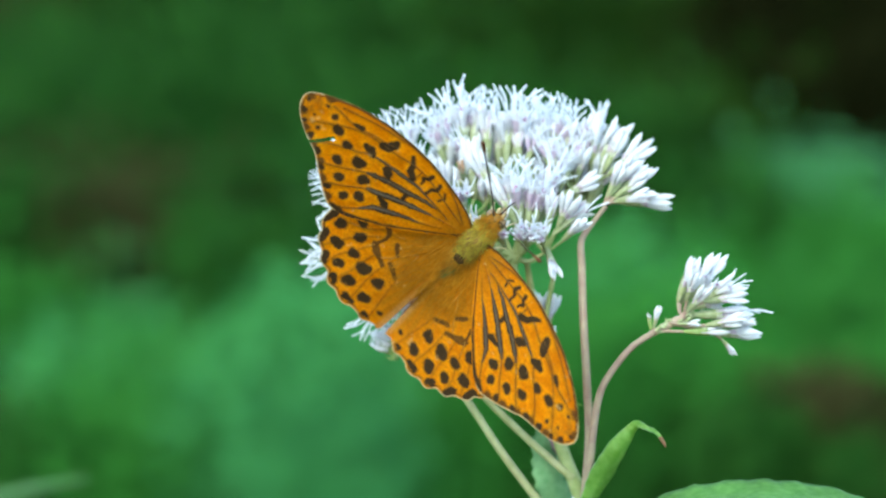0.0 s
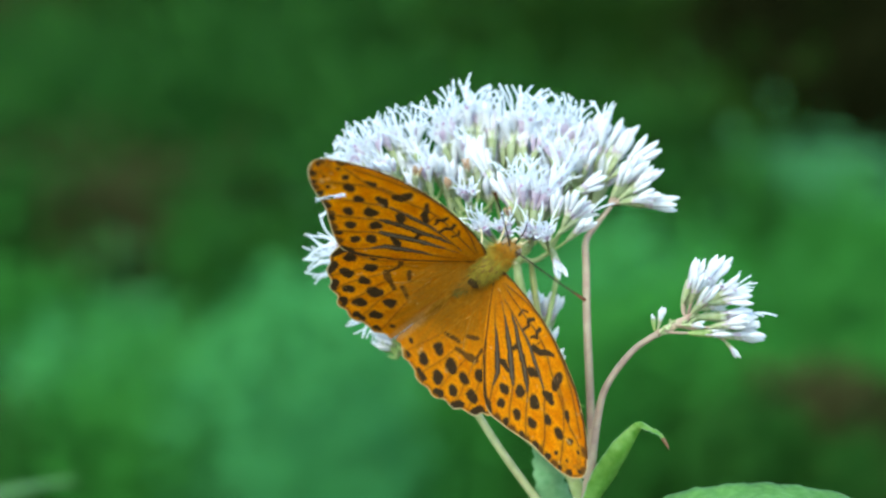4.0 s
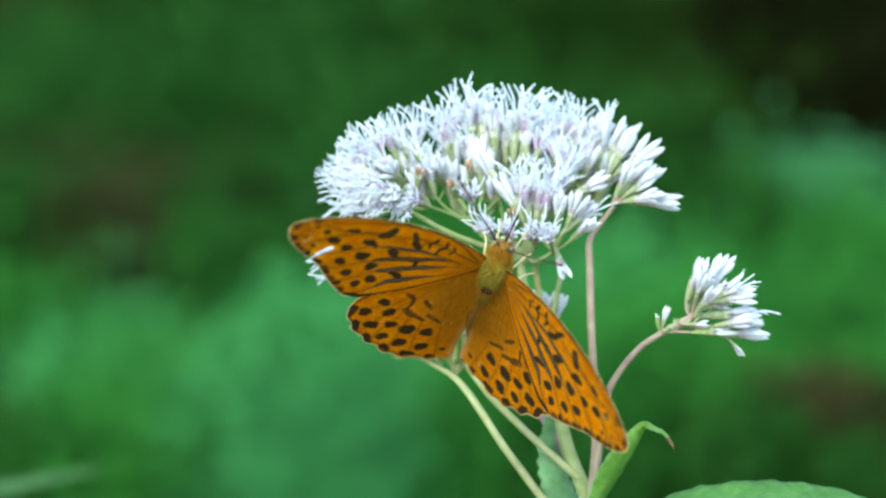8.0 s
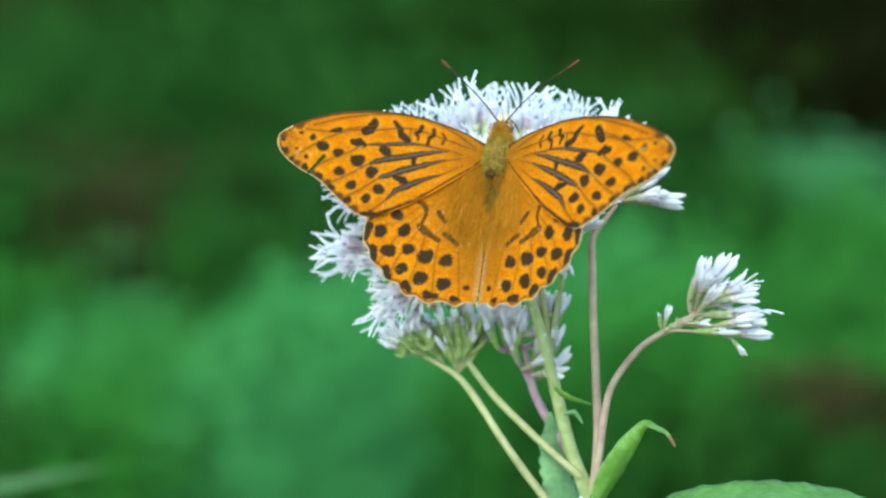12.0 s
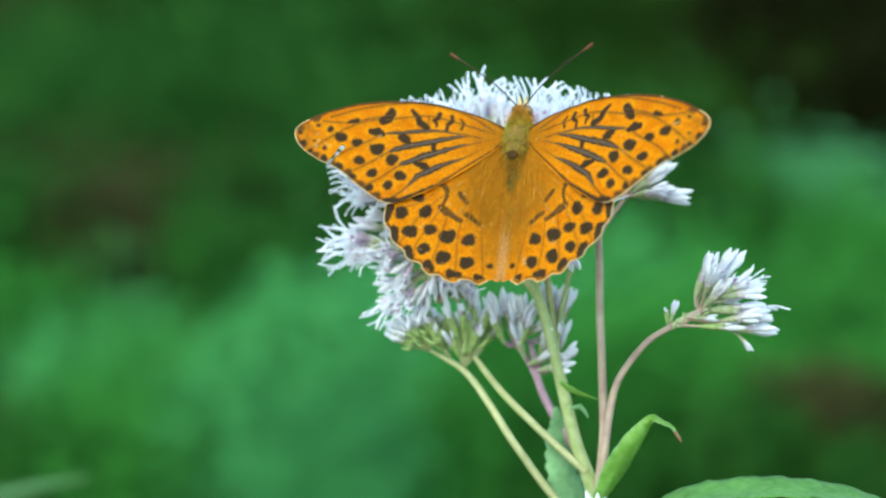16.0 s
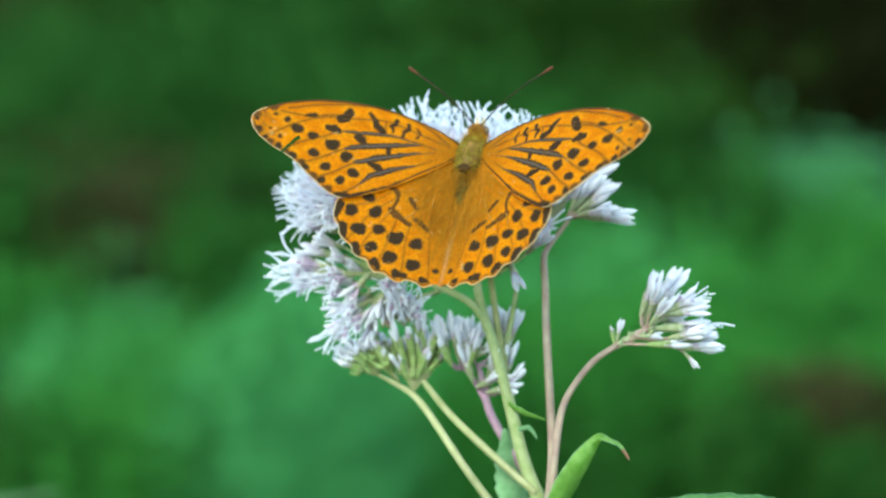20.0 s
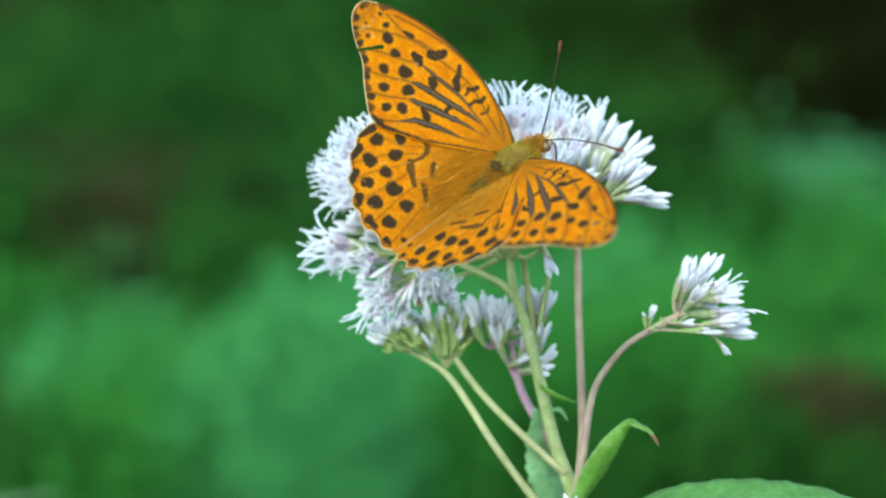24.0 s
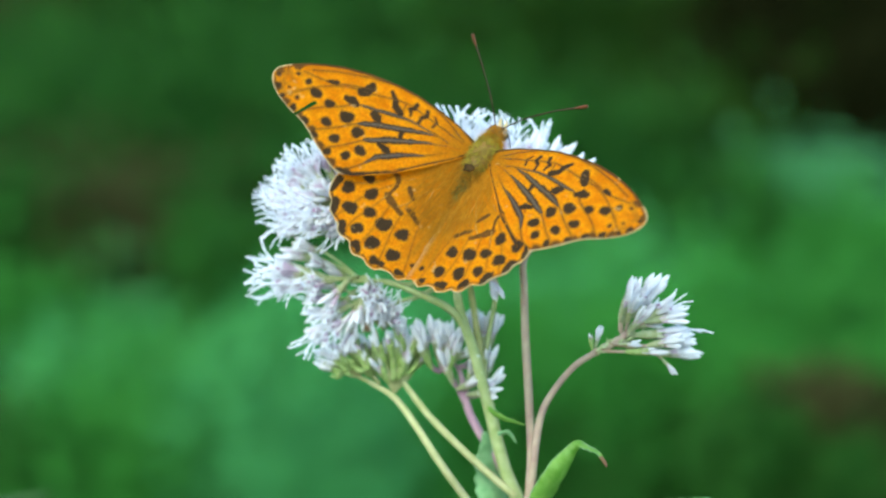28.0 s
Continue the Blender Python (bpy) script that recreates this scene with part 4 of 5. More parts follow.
def closed_curve(points, count):
    """Evenly spaced places on a smooth closed curve."""
    p = np.array(points)
    out = []
    n = len(p)
    for i in range(n):
        a, b, c, d = p[i - 1], p[i], p[(i + 1) % n], p[(i + 2) % n]
        for t in np.arange(8) / 8:
            out.append(0.5 * (2 * b + (c - a) * t + (2 * a - 5 * b + 4 * c - d) * t * t + (3 * b - a - 3 * c + d) * t ** 3))
    q = np.array(out)
    q = np.vstack([q, q[:1]])
    s = np.concatenate([[0], np.cumsum(np.hypot(*np.diff(q, axis=0).T))])
    at = np.linspace(0, s[-1], count, endpoint=False)
    return np.stack([np.interp(at, s, q[:, 0]), np.interp(at, s, q[:, 1])], 1)


def near_line(p, a, b):
    d = b - a
    t = np.clip(((p - a) @ d) / max(d @ d, 1e-9), 0, 1)
    return np.hypot(*(p - a - t[:, None] * d).T), t


def soft(x, edge):
    return np.clip(0.5 - x / edge, 0, 1)


def wing_mesh(name, edge, centre, spots, strokes, brands, veins, side, torn=False):
    """A wing in its own plane from its root: rings of small faces out to the edge, with the markings told by distance."""
    N, K = 460, 74
    rim = closed_curve(edge, N)
    c = np.array(centre)
    rad = 1 - (1 - np.linspace(0, 1, K + 1)[1:]) ** 1.15
    pts = np.vstack([c[None], *[c + (rim - c) * r for r in rad]])
    wob = np.array([noise.noise(Vector((x * 0.9, y * 0.9, 3.0 if side > 0 else 7.0))) for x, y in pts])
    rag = np.array([noise.noise(Vector((x * 3.4, y * 3.4, 11.0))) for x, y in pts])
    mark, brand, ridge, tint = (np.zeros(len(pts)) for k in range(4))
    near = np.full(len(pts), 9.0)
    grown = 1.14 if name == "hindwing" else 1.05
    for x, y, r in spots:
        turn = np.arctan2(pts[:, 1] - y, pts[:, 0] - x)
        shape = 1 + 0.09 * np.cos(2 * turn + 1.7 * x) + 0.055 * np.cos(3 * turn + 2.3 * y + x) + 0.03 * np.cos(4 * turn + x)
        d = np.hypot(pts[:, 0] - x, (pts[:, 1] - y) * 1.08) - r * grown * shape * (1 + 0.14 * wob + 0.20 * rag)
        near = np.minimum(near, d)
        mark = np.maximum(mark, soft(d, 0.42))
    for target, lines, grow in ((mark, strokes, 1.3 if name == "hindwing" else 1.2), (mark, brands, 1.3), (brand, brands, 0.55)):
        for line in lines:
            for (x0, y0, r0), (x1, y1, r1) in zip(line, line[1:]):
                d, t = near_line(pts, np.array((x0, y0)), np.array((x1, y1)))
                near = np.minimum(near, d - r0)
                target[:] = np.maximum(target, (0.85 if name == "hindwing" and x0 < 12 and y0 > -13 else 1.0) * soft(d - (r0 + (r1 - r0) * t) * grow * (1 + 0.3 * wob + 0.35 * rag), 0.26))
    for line in veins:
        q = np.array([tuple(v.xy) for v in curve_points([(x, y, 0) for x, y in line], 5)])
        for a, b in zip(q, q[1:]):
            d, t = near_line(pts, a, b)
            mark = np.maximum(mark, ((0.45 if name == "hindwing" else 0.74) + 0.4 * rag) * soft(d - 0.14, 0.26) * np.clip(np.hypot(*pts.T) / (9 if name == "hindwing" else 5) - 0.6, 0.12, 1))
            ridge = np.maximum(ridge, np.exp(-(d / 0.3) ** 2))
            tint = np.maximum(tint, np.exp(-(d / 0.7) ** 2))
    # scales and fine hairs run outwards from the root
    comb = np.array([noise.noise(Vector((math.atan2(y - 4.0, x + 3.0) * 26.0, math.hypot(x + 3.0, y - 4.0) * 0.22, 5.0))) for x, y in pts])
    halo = np.exp(-(np.clip(near, 0, None) / 1.3) ** 2) * np.clip(0.75 + 0.5 * wob + 0.7 * comb, 0, 1)
    reach = np.concatenate([[9], np.repeat(1 - rad, N) * np.tile(np.hypot(*(rim - c).T), K)])
    fringe = soft(reach - 0.22 * (1 + 0.5 * wob), 0.15) * 0.9 * (pts[:, 0] > 0.3)
    mark = np.maximum(mark, 0.8 * soft(np.abs(reach - 0.58) - 0.20 * (1 + wob + 0.6 * rag), 0.25) * (pts[:, 1] < 6.5) * (pts[:, 0] > 0.8))
    if name == "hindwing":
        fringe *= np.clip(-8.0 - pts[:, 1], 0, 1)
        fringe = np.maximum(fringe, 0.25 * np.clip((-0.5 - pts[:, 0]) / 0.8 + 0.5 * rag, 0, 1) * np.clip((-7.0 - pts[:, 1]) / 4, 0, 1))
    if name == "forewing":
        costa = np.clip((pts[:, 1] - 3.6) / 2.0, 0, 1) * (pts[:, 0] < 35)
        fringe *= (1 - costa) * np.clip(pts[:, 0] - 18.5, 0, 1)
        mark = np.maximum(mark, 0.92 * costa * soft(reach - 0.5, 0.25))
        for k in range(9):
            x, y = rim[int((0.405 + 0.315 * k / 8) * N)] * 0.962 + c * 0.038
            mark = np.maximum(mark, soft(np.hypot(pts[:, 0] - x, pts[:, 1] - y) - 0.95 * (1 + 0.4 * wob + 0.3 * rag), 0.5) * 0.88)
        mark = np.maximum(mark, 0.5 * np.clip((pts[:, 0] - 31) / 4, 0, 1) * np.clip(0.5 + 1.4 * wob + 1.2 * rag, 0, 1))
    root = np.hypot(pts[:, 0] * (1.0 if name == "hindwing" else 1.15), (pts[:, 1] - (2 if name == "hindwing" else 5.0)) * (0.66 if name == "hindwing" else 1.3))
    dusk = np.clip((12.5 - root) / (4.5 if name == "hindwing" else 9.0) + 0.2 * wob, 0, 1) * 0.9
    dusk = np.maximum(dusk, tint * (0.30 + 0.35 * wob))
    if name == "hindwing":
        dusk = np.maximum(dusk, np.clip((5.0 - pts[:, 0] + 0.8 * rag) / 3.6, 0, 1) * np.clip((pts[:, 1] + 23) / 7, 0, 1) * 0.95)
    dusk = np.clip(dusk * (1 + 0.75 * comb), 0, 1)
    z = 0.10 * ridge + 0.25 * wob * 0.25 - 0.0016 * np.clip(pts[:, 0], 0, None) ** 2 * 0.5 + 0.05 * np.sin(pts[:, 0] * 1.4 + pts[:, 1])
    z -= 0.35 if name == "hindwing" else 0.0
    co = np.stack([pts[:, 0] * side, pts[:, 1] - 4.0, z], 1) * MM
    faces = [(0, 1 + i, 1 + (i + 1) % N) for i in range(N)]
    for k in range(K - 1):
        o = 1 + k * N
        faces += [(o + i, o + N + i, o + N + (i + 1) % N, o + (i + 1) % N) for i in range(N)]
    if torn:
        a, b = np.array((31.4, -3.4)), np.array((28.5, 0.6))
        d, t = near_line(pts, a, b)
        gone = d < 0.20 + 0.20 * t + 0.05 * wob
        faces = [f for f in faces if not gone[f[0]]]
    if side < 0:
        faces = [f[::-1] for f in faces]
    me = bpy.data.meshes.new(name)
    me.from_pydata(co.tolist(), [], faces)
    for key, values in (("mark", mark), ("brand", brand), ("fringe", fringe), ("dusk", dusk), ("halo", halo)):
        me.attributes.new(key, "FLOAT", "POINT").data.foreach_set("value", values.astype(np.float32))
    me.materials.append(WING)
    me.polygons.foreach_set("use_smooth", [True] * len(me.polygons))
    # pale lower face
    n, k = 120, 12
    rim2 = c + (closed_curve(edge, n) - c) * 0.992
    low = np.vstack([c[None], *[c + (rim2 - c) * r for r in np.linspace(0, 1, k + 1)[1:]]])
    zl = -0.0008 * np.clip(low[:, 0], 0, None) ** 2 - 0.2 - (0.35 if name == "hindwing" else 0)
    if torn:
        keep = near_line(low, np.array((31.4, -3.4)), np.array((28.5, 0.6)))[0] > 0.5
    else:
        keep = np.ones(len(low), bool)
    fl = [(0, 1 + (i + 1) % n, 1 + i) for i in range(n)]
    for j in range(k - 1):
        o = 1 + j * n
        fl += [(o + i, o + (i + 1) % n, o + n + (i + 1) % n, o + n + i) for i in range(n)]
    fl = [f for f in fl if keep[list(f)].all()]
    under = bpy.data.meshes.new("underside")
    under.from_pydata((np.stack([low[:, 0] * side, low[:, 1] - 4.0, zl], 1) * MM).tolist(), [], fl)
    under.materials.append(UNDER)
    lines = []
    for line in veins:
        bm = bmesh.new()
        tube(bm, [(x * side, y - 4.0, (0.02 if name == "forewing" else -0.33) - 0.0008 * x * x) for x, y in line], [0.08, 0.02], 5, 4)
        lines.append(mesh_of("vein", bm, VEIN if name == "forewing" else VEIN_PALE))
    return me, under, lines


def hair_mesh(side):
    """Fine tan hairs that lie along the inner part of a hindwing, from the root backwards."""
    rng = np.random.default_rng(21 + side)
    verts, faces = [], []
    for k in range(360):
        u = rng.random() ** 1.3
        x, y = -1.6 + 7.0 * rng.random() ** 2.2, 1.5 - 13.0 * u
        long = 1.6 + 2.8 * rng.random()
        lean = 0.22 * x / 4 + rng.normal() * 0.12
        a, w = np.array((x, y - 4.0, -0.28 + 0.1 * rng.random())), 0.035 + 0.02 * rng.random()
        m = a + np.array((lean * long * 0.5, -long * 0.5, 0.16 + 0.12 * rng.random()))
        e = a + np.array((lean * long, -long, -0.02))
        n0 = len(verts)
        for p, q in ((a, w), (m, w * 0.9), (e, w * 0.3)):
            for d in ((-q, 0, 0), (0, 0, q), (q, 0, 0)):
                v = p + np.array(d)
                verts.append((v[0] * side * MM, v[1] * MM, v[2] * MM))
        for s in (0, 3):
            for i in range(3):
                j = (i + 1) % 3
                faces.append((n0 + s + i, n0 + s + j, n0 + s + 3 + j, n0 + s + 3 + i))
    me = bpy.data.meshes.new("hair")
    me.from_pydata(verts, [], faces)
    me.materials.append(HAIR)
    return me


WINGS = {}
for side, tag in ((-1, "left"), (1, "right")):
    for name in ("hindwing", "forewing"):
        fore = name == "forewing"
        me, under, veins = wing_mesh(name, FORE_EDGE if fore else HIND_EDGE, (20.5, 1.0) if fore else (8.5, -11.5), FORE_SPOTS if fore else HIND_SPOTS,
                                     FORE_STROKES if fore else HIND_STROKES, FORE_BRANDS if fore else [], FORE_VEINS if fore else HIND_VEINS, side, fore and side < 0)
        w = part(name, me, butterfly, label=("orange forewing with a torn notch at the edge" if fore and side < 0 else "orange forewing with dark spots" if fore else "orange scalloped hindwing with dark spots"))
        part("underside", under, w, label="pale buff wing underside")
        for v in veins:
            part("vein", v, w)
        if not fore:
            part("hair", hair_mesh(side), w, label="soft tan hair along the inner edge")
        WINGS[tag, name] = w


def fur_mesh(name, shapes, count, length, seed, material=FUR):
    """Fine hairs that lie back over rounded bodies; shapes: centre and radii in mm."""
    rng = np.random.default_rng(seed)
    verts, faces = [], []
    for centre, radii in shapes:
        for k in range(count):
            u = rng.normal(size=3)
            u /= np.linalg.norm(u)
            if u[2] < -0.5:
                continue
            p = np.array(centre) + u * np.array(radii) * 0.96
            d = u * 0.7 + np.array((0, -0.9, 0.1)) + rng.normal(size=3) * 0.3
            d /= np.linalg.norm(d)
            s = np.cross(d, rng.normal(size=3))
            s /= np.linalg.norm(s)
            q = np.cross(d, s)
            long, w = length * (0.5 + rng.random()), 0.05
            b = len(verts)
            tip = p + d * long + np.array((0, 0, -0.15)) * long
            mid = p + d * long * 0.5
            for e in (s, -0.5 * s + 0.87 * q, -0.5 * s - 0.87 * q):
                verts.append(tuple((p + e * w) * MM))
            for e in (s, -0.5 * s + 0.87 * q, -0.5 * s - 0.87 * q):
                verts.append(tuple((mid + e * w * 0.8) * MM))
            verts.append(tuple(tip * MM))
            for i in range(3):
                j = (i + 1) % 3
                faces += [(b + i, b + j, b + 3 + j, b + 3 + i), (b + 3 + i, b + 3 + j, b + 6)]
    me = bpy.data.meshes.new(name)
    me.from_pydata(verts, [], faces)
    me.materials.append(material)
    return me


bm = bmesh.new()
ball(bm, (0, 3.9, 0.9), (2.3, 4.4, 2.3), 0.12, 20)
ball(bm, (0, 6.8, 0.8), (1.8, 2.0, 1.7), 0.1, 16)
bm.verts.ensure_lookup_table()
thorax = part("thorax", mesh_of("thorax", bm, SKIN), butterfly, label="thorax with olive-yellow fur")
part("fur", fur_mesh("fur", [((0, 3.9, 0.9), (2.3, 4.4, 2.3)), ((0, 6.8, 0.8), (1.8, 2.0, 1.7))], 2300, 1.05, 3), thorax)
part("fur", fur_mesh("fur", [((-1.2, 2.6, 0.5), (1.7, 4.0, 1.7)), ((1.2, 2.6, 0.5), (1.7, 4.0, 1.7)), ((0, 0.2, 0.8), (1.8, 2.2, 1.6)), ((0, 7.6, 0.8), (1.7, 1.5, 1.6))], 650, 1.5, 8, FUR_ORANGE), thorax)
part("fur", fur_mesh("fur", [((0, 1.2, 0.9), (1.5, 2.6, 1.75)), ((0, -2.6, 0.4), (0.8, 2.6, 1.3))], 420, 1.3, 9, FUR_OLIVE), thorax)
bm = bmesh.new()
ball(bm, (0, 0.4, 2.9), (1.05, 0.7, 0.42), 0.5, 12)
part("dark_tuft", mesh_of("dark_tuft", bm, TUFT), thorax, label="small dark tuft")
bm = bmesh.new()
tube(bm, [(0, 1.4, 0.3), (0, -3, -0.3), (0, -8, -0.9), (0, -13, -1.1), (0, -16.0, -1.3), (0, -17.0, -1.4)], [1.3, 1.2, 1.1, 0.9, 0.6, 0.2], 14, 6)
abdomen = part("abdomen", mesh_of("abdomen", bm, SKIN), butterfly, label="slender orange-brown abdomen")
part("fur", fur_mesh("fur", [((0, -2.0, 0.2), (1.3, 3.4, 1.4)), ((0, -8, -0.9), (1.0, 6.0, 1.1)), ((0, -13, -1.1), (0.8, 3.6, 0.8))], 420, 1.6, 4, FUR_TAN), abdomen)
bm = bmesh.new()
ball(bm, (0, 9.3, 0.7), (1.5, 1.4, 1.35), 0.08, 16)
head = part("head", mesh_of("head", bm, SKIN), butterfly, label="small furry head")
part("fur", fur_mesh("fur", [((0, 9.3, 0.8), (1.45, 1.4, 1.3))], 600, 0.9, 5, FUR_ORANGE), head)
ANTENNAE = {}
for s in (-1, 1):
    bm = bmesh.new()
    ball(bm, (s * 1.25, 9.7, 0.6), (0.75, 0.95, 0.95), 0.0, 16)
    part("eye", mesh_of("eye", bm, EYE), head, label="brown compound eye")
    bm = bmesh.new()
    tube(bm, [(s * 0.45, 10.2, 0.2), (s * 0.6, 11.4, 0.6), (s * 0.55, 12.2, 1.4)], [0.3, 0.38, 0.08], 7, 4)
    part("palp", mesh_of("palp", bm, LEG), head)
    bm = bmesh.new()
    tube(bm, [(s * 0.6, 10.2, 1.4), (s * 3.8, 14.0, 2.4), (s * 8.0, 18.0, 3.0), (s * 10.8, 20.4, 3.0)], [0.14, 0.12, 0.12, 0.16], 7, 6)
    antenna = ANTENNAE[s] = part("antenna", mesh_of("antenna", bm, ANTENNA), butterfly, label="thin brown antenna")
    bm = bmesh.new()
    tube(bm, [(s * 10.7, 20.3, 3.0), (s * 11.6, 21.1, 3.0), (s * 12.3, 21.7, 3.0), (s * 12.6, 22.0, 3.0)], [0.16, 0.26, 0.34, 0.18], 8, 4)
    part("club", mesh_of("club", bm, CLUB), antenna, label="reddish antenna club")
    for y, reach_y, out in ((6.5, 1.8, 2.6), (4.2, -0.8, 4.4), (2.4, -3.2, 6.0)):
        bm = bmesh.new()
        tube(bm, [(s * 0.9, y, -0.6), (s * (out * 0.55), y + reach_y * 0.45, -1.2), (s * out * 0.62, y + reach_y * 0.5, -1.4), (s * (out * 0.8), y + reach_y * 0.85, -4.6), (s * out, y + reach_y, -6.2)],
             [0.34, 0.3, 0.22, 0.17, 0.12], 7, 4)
        part("leg", mesh_of("leg", bm, LEG), butterfly, label="pale jointed leg")
bm = bmesh.new()
tube(bm, [(0, 10.4, 0.0), (0, 11.8, -1.4), (0, 11.6, -4.0), (0, 11.0, -6.0)], [0.16, 0.14, 0.12, 0.1], 6, 5)
part("proboscis", mesh_of("proboscis", bm, ANTENNA), head)

# ---- a blade of grass behind ----
BLADE = surface("blade_green", (0.06, 0.17, 0.05), (0.10, 0.24, 0.08), 200, 0.6, 0.2, 0.2)
blade = new("grass_blade", leaf_mesh("grass_blade", [(-260, 262, -760), (-258, 258, -300), (-205, 252, -120), (-150, 250, -80), (-128, 250, -72.5), (-106, 250, -67.6)], [2, 3.4, 4.4, 4, 3.4, 0.5], 112, BLADE, 0.1))
tagged(blade, "pale green blade of grass rising from the soil", "grass")


def motions():
    sway = [
        (0, 6.73, 0.0, 2.42, 0.42, 0.17, -0.58),
        (0.5, 8.13, -0.1, 3.14, -0.41, 0.40, 0.14),
        (1, 8.51, 0.0, 3.38, -0.60, 1.15, 0.20),
        (1.5, 7.30, -0.3, 2.89, -0.80, 0.71, 0.26),
        (2, 9.66, -1.3, 4.29, -2.50, 1.39, 1.50),
        (2.5, 9.29, -0.3, 4.40, -0.87, 0.77, 0.41),
        (3, 6.63, 0.0, 2.24, -0.80, 0.90, 0.63),
        (3.5, 9.69, -0.1, 3.43, -0.88, 1.01, 0.87),
        (4, 7.30, -0.6, 2.00, -0.65, 1.04, 0.61),
        (4.5, 9.10, -1.2, 2.70, -0.51, 1.07, 0.29),
        (5, 8.10, -1.8, 2.30, -0.36, 1.10, -0.04),
        (5.5, 11.42, -1.9, 3.93, -0.23, 1.13, -0.11),
        (6, 7.54, -1.1, 2.34, -0.13, 0.68, 0.35),
        (6.5, 8.57, -1.2, 2.28, 0.43, 0.62, 0.39),
        (7, 11.63, -1.2, 3.55, 0.54, 1.02, 0.35),
        (7.5, 8.56, -0.6, 2.69, 0.46, 0.85, 0.62),
        (8, 8.09, 0.0, 2.24, 0.89, 0.51, 0.92),
        (8.5, 11.80, 0.0, 3.27, 1.45, 1.00, 1.19),
        (9, 12.68, -0.5, 3.79, 1.30, 1.04, 1.19),
        (9.5, 13.74, -0.9, 5.10, 0.69, 1.97, 0.80),
        (10, 8.45, -0.6, 2.10, 0.32, 0.48, 0.70),
        (10.5, 11.63, -1.1, 3.43, 0.34, 1.16, 0.25),
        (11, 15.10, -2.7, 4.87, 1.12, 1.70, -0.91),
        (11.5, 9.49, -1.3, 2.23, 0.68, 0.93, -0.51),
        (12, 8.40, -0.9, 2.40, 0.20, 0.85, -0.08),
        (12.5, 14.20, -1.1, 4.60, 0.82, 1.56, 0.01),
        (13, 11.65, -1.0, 2.39, 1.63, 1.07, -0.02),
        (13.5, 7.20, -0.6, 1.14, 1.15, 0.36, -0.17),
        (14, 9.30, -0.4, 2.70, 0.23, 0.49, -0.33),
        (14.5, 10.70, -0.4, 3.10, -0.48, 0.62, -0.36),
        (15, 7.30, -0.3, 2.10, -1.18, 0.74, -0.39),
        (15.5, 6.25, -0.4, 2.46, -1.30, 0.87, -0.38),
        (16, 9.59, -0.6, 3.15, -0.43, 1.30, -0.16),
        (16.5, 9.00, -1.0, 2.41, 0.63, 1.30, 0.33),
        (17, 4.87, -0.5, 1.64, -0.92, 0.82, 0.24),
        (17.5, 4.36, -0.2, 1.36, -1.00, 0.73, 0.24),
        (18, 4.98, 0.4, 0.69, -0.67, 0.84, 0.64),
        (18.5, 1.66, 0.7, 0.18, -1.75, 0.48, 0.57),
        (19, 0.19, 0.7, 0.69, -2.83, 0.28, 0.17),
        (19.5, 1.97, 0.8, 0.65, -2.60, 0.50, 0.42),
        (20, 0.20, 0.8, 0.03, -2.67, 0.37, 0.43),
        (20.5, 2.98, 0.3, 1.82, -3.46, 0.71, -0.40),
        (21, 4.76, 0.1, 3.10, -3.56, 0.89, -0.54),
        (21.5, 0.56, 0.7, -0.14, -2.34, 0.43, 0.29),
        (22, 2.30, 1.1, 1.10, -0.67, 0.28, 0.40),
        (22.5, 4.50, 1.3, 2.00, 0.87, 0.12, -0.25),
        (23, -0.50, 1.4, 0.10, 2.41, -0.03, -0.90),
        (23.5, -2.62, 1.3, -0.09, 2.99, -0.18, -1.14),
        (24, 5.89, 1.0, 2.39, 2.12, 1.04, -0.89),
        (24.5, 3.50, 0.7, 1.32, 0.49, 0.71, -0.89),
        (25, 1.91, 0.8, 0.26, -0.39, 0.50, -1.09),
        (25.5, 0.77, 1.9, 0.23, 1.42, 0.19, 0.48),
        (26, -4.17, 4.6, -0.49, 4.76, -0.21, 5.28),
        (26.5, -6.88, 3.8, -1.29, 5.58, -0.98, 1.96),
        (27, -6.99, 3.1, -2.46, 3.92, -0.85, 0.42),
        (27.5, -6.17, 2.6, -2.48, 1.97, -0.56, 0.06),
        (28, -3.48, 2.4, -1.21, 2.03, 0.05, 0.15),
    ]
    rows = []
    for t, dx, dy, dz, nod, lean, turn in sway:
        rows.append((t, VIEW @ Matrix.Translation((HOLD + Vector((dx, dy, dz))) * MM) @ pose(0, 0, 0, nod, lean, turn) @ Matrix.Translation(-HOLD * MM)))
    walk(plant, rows)
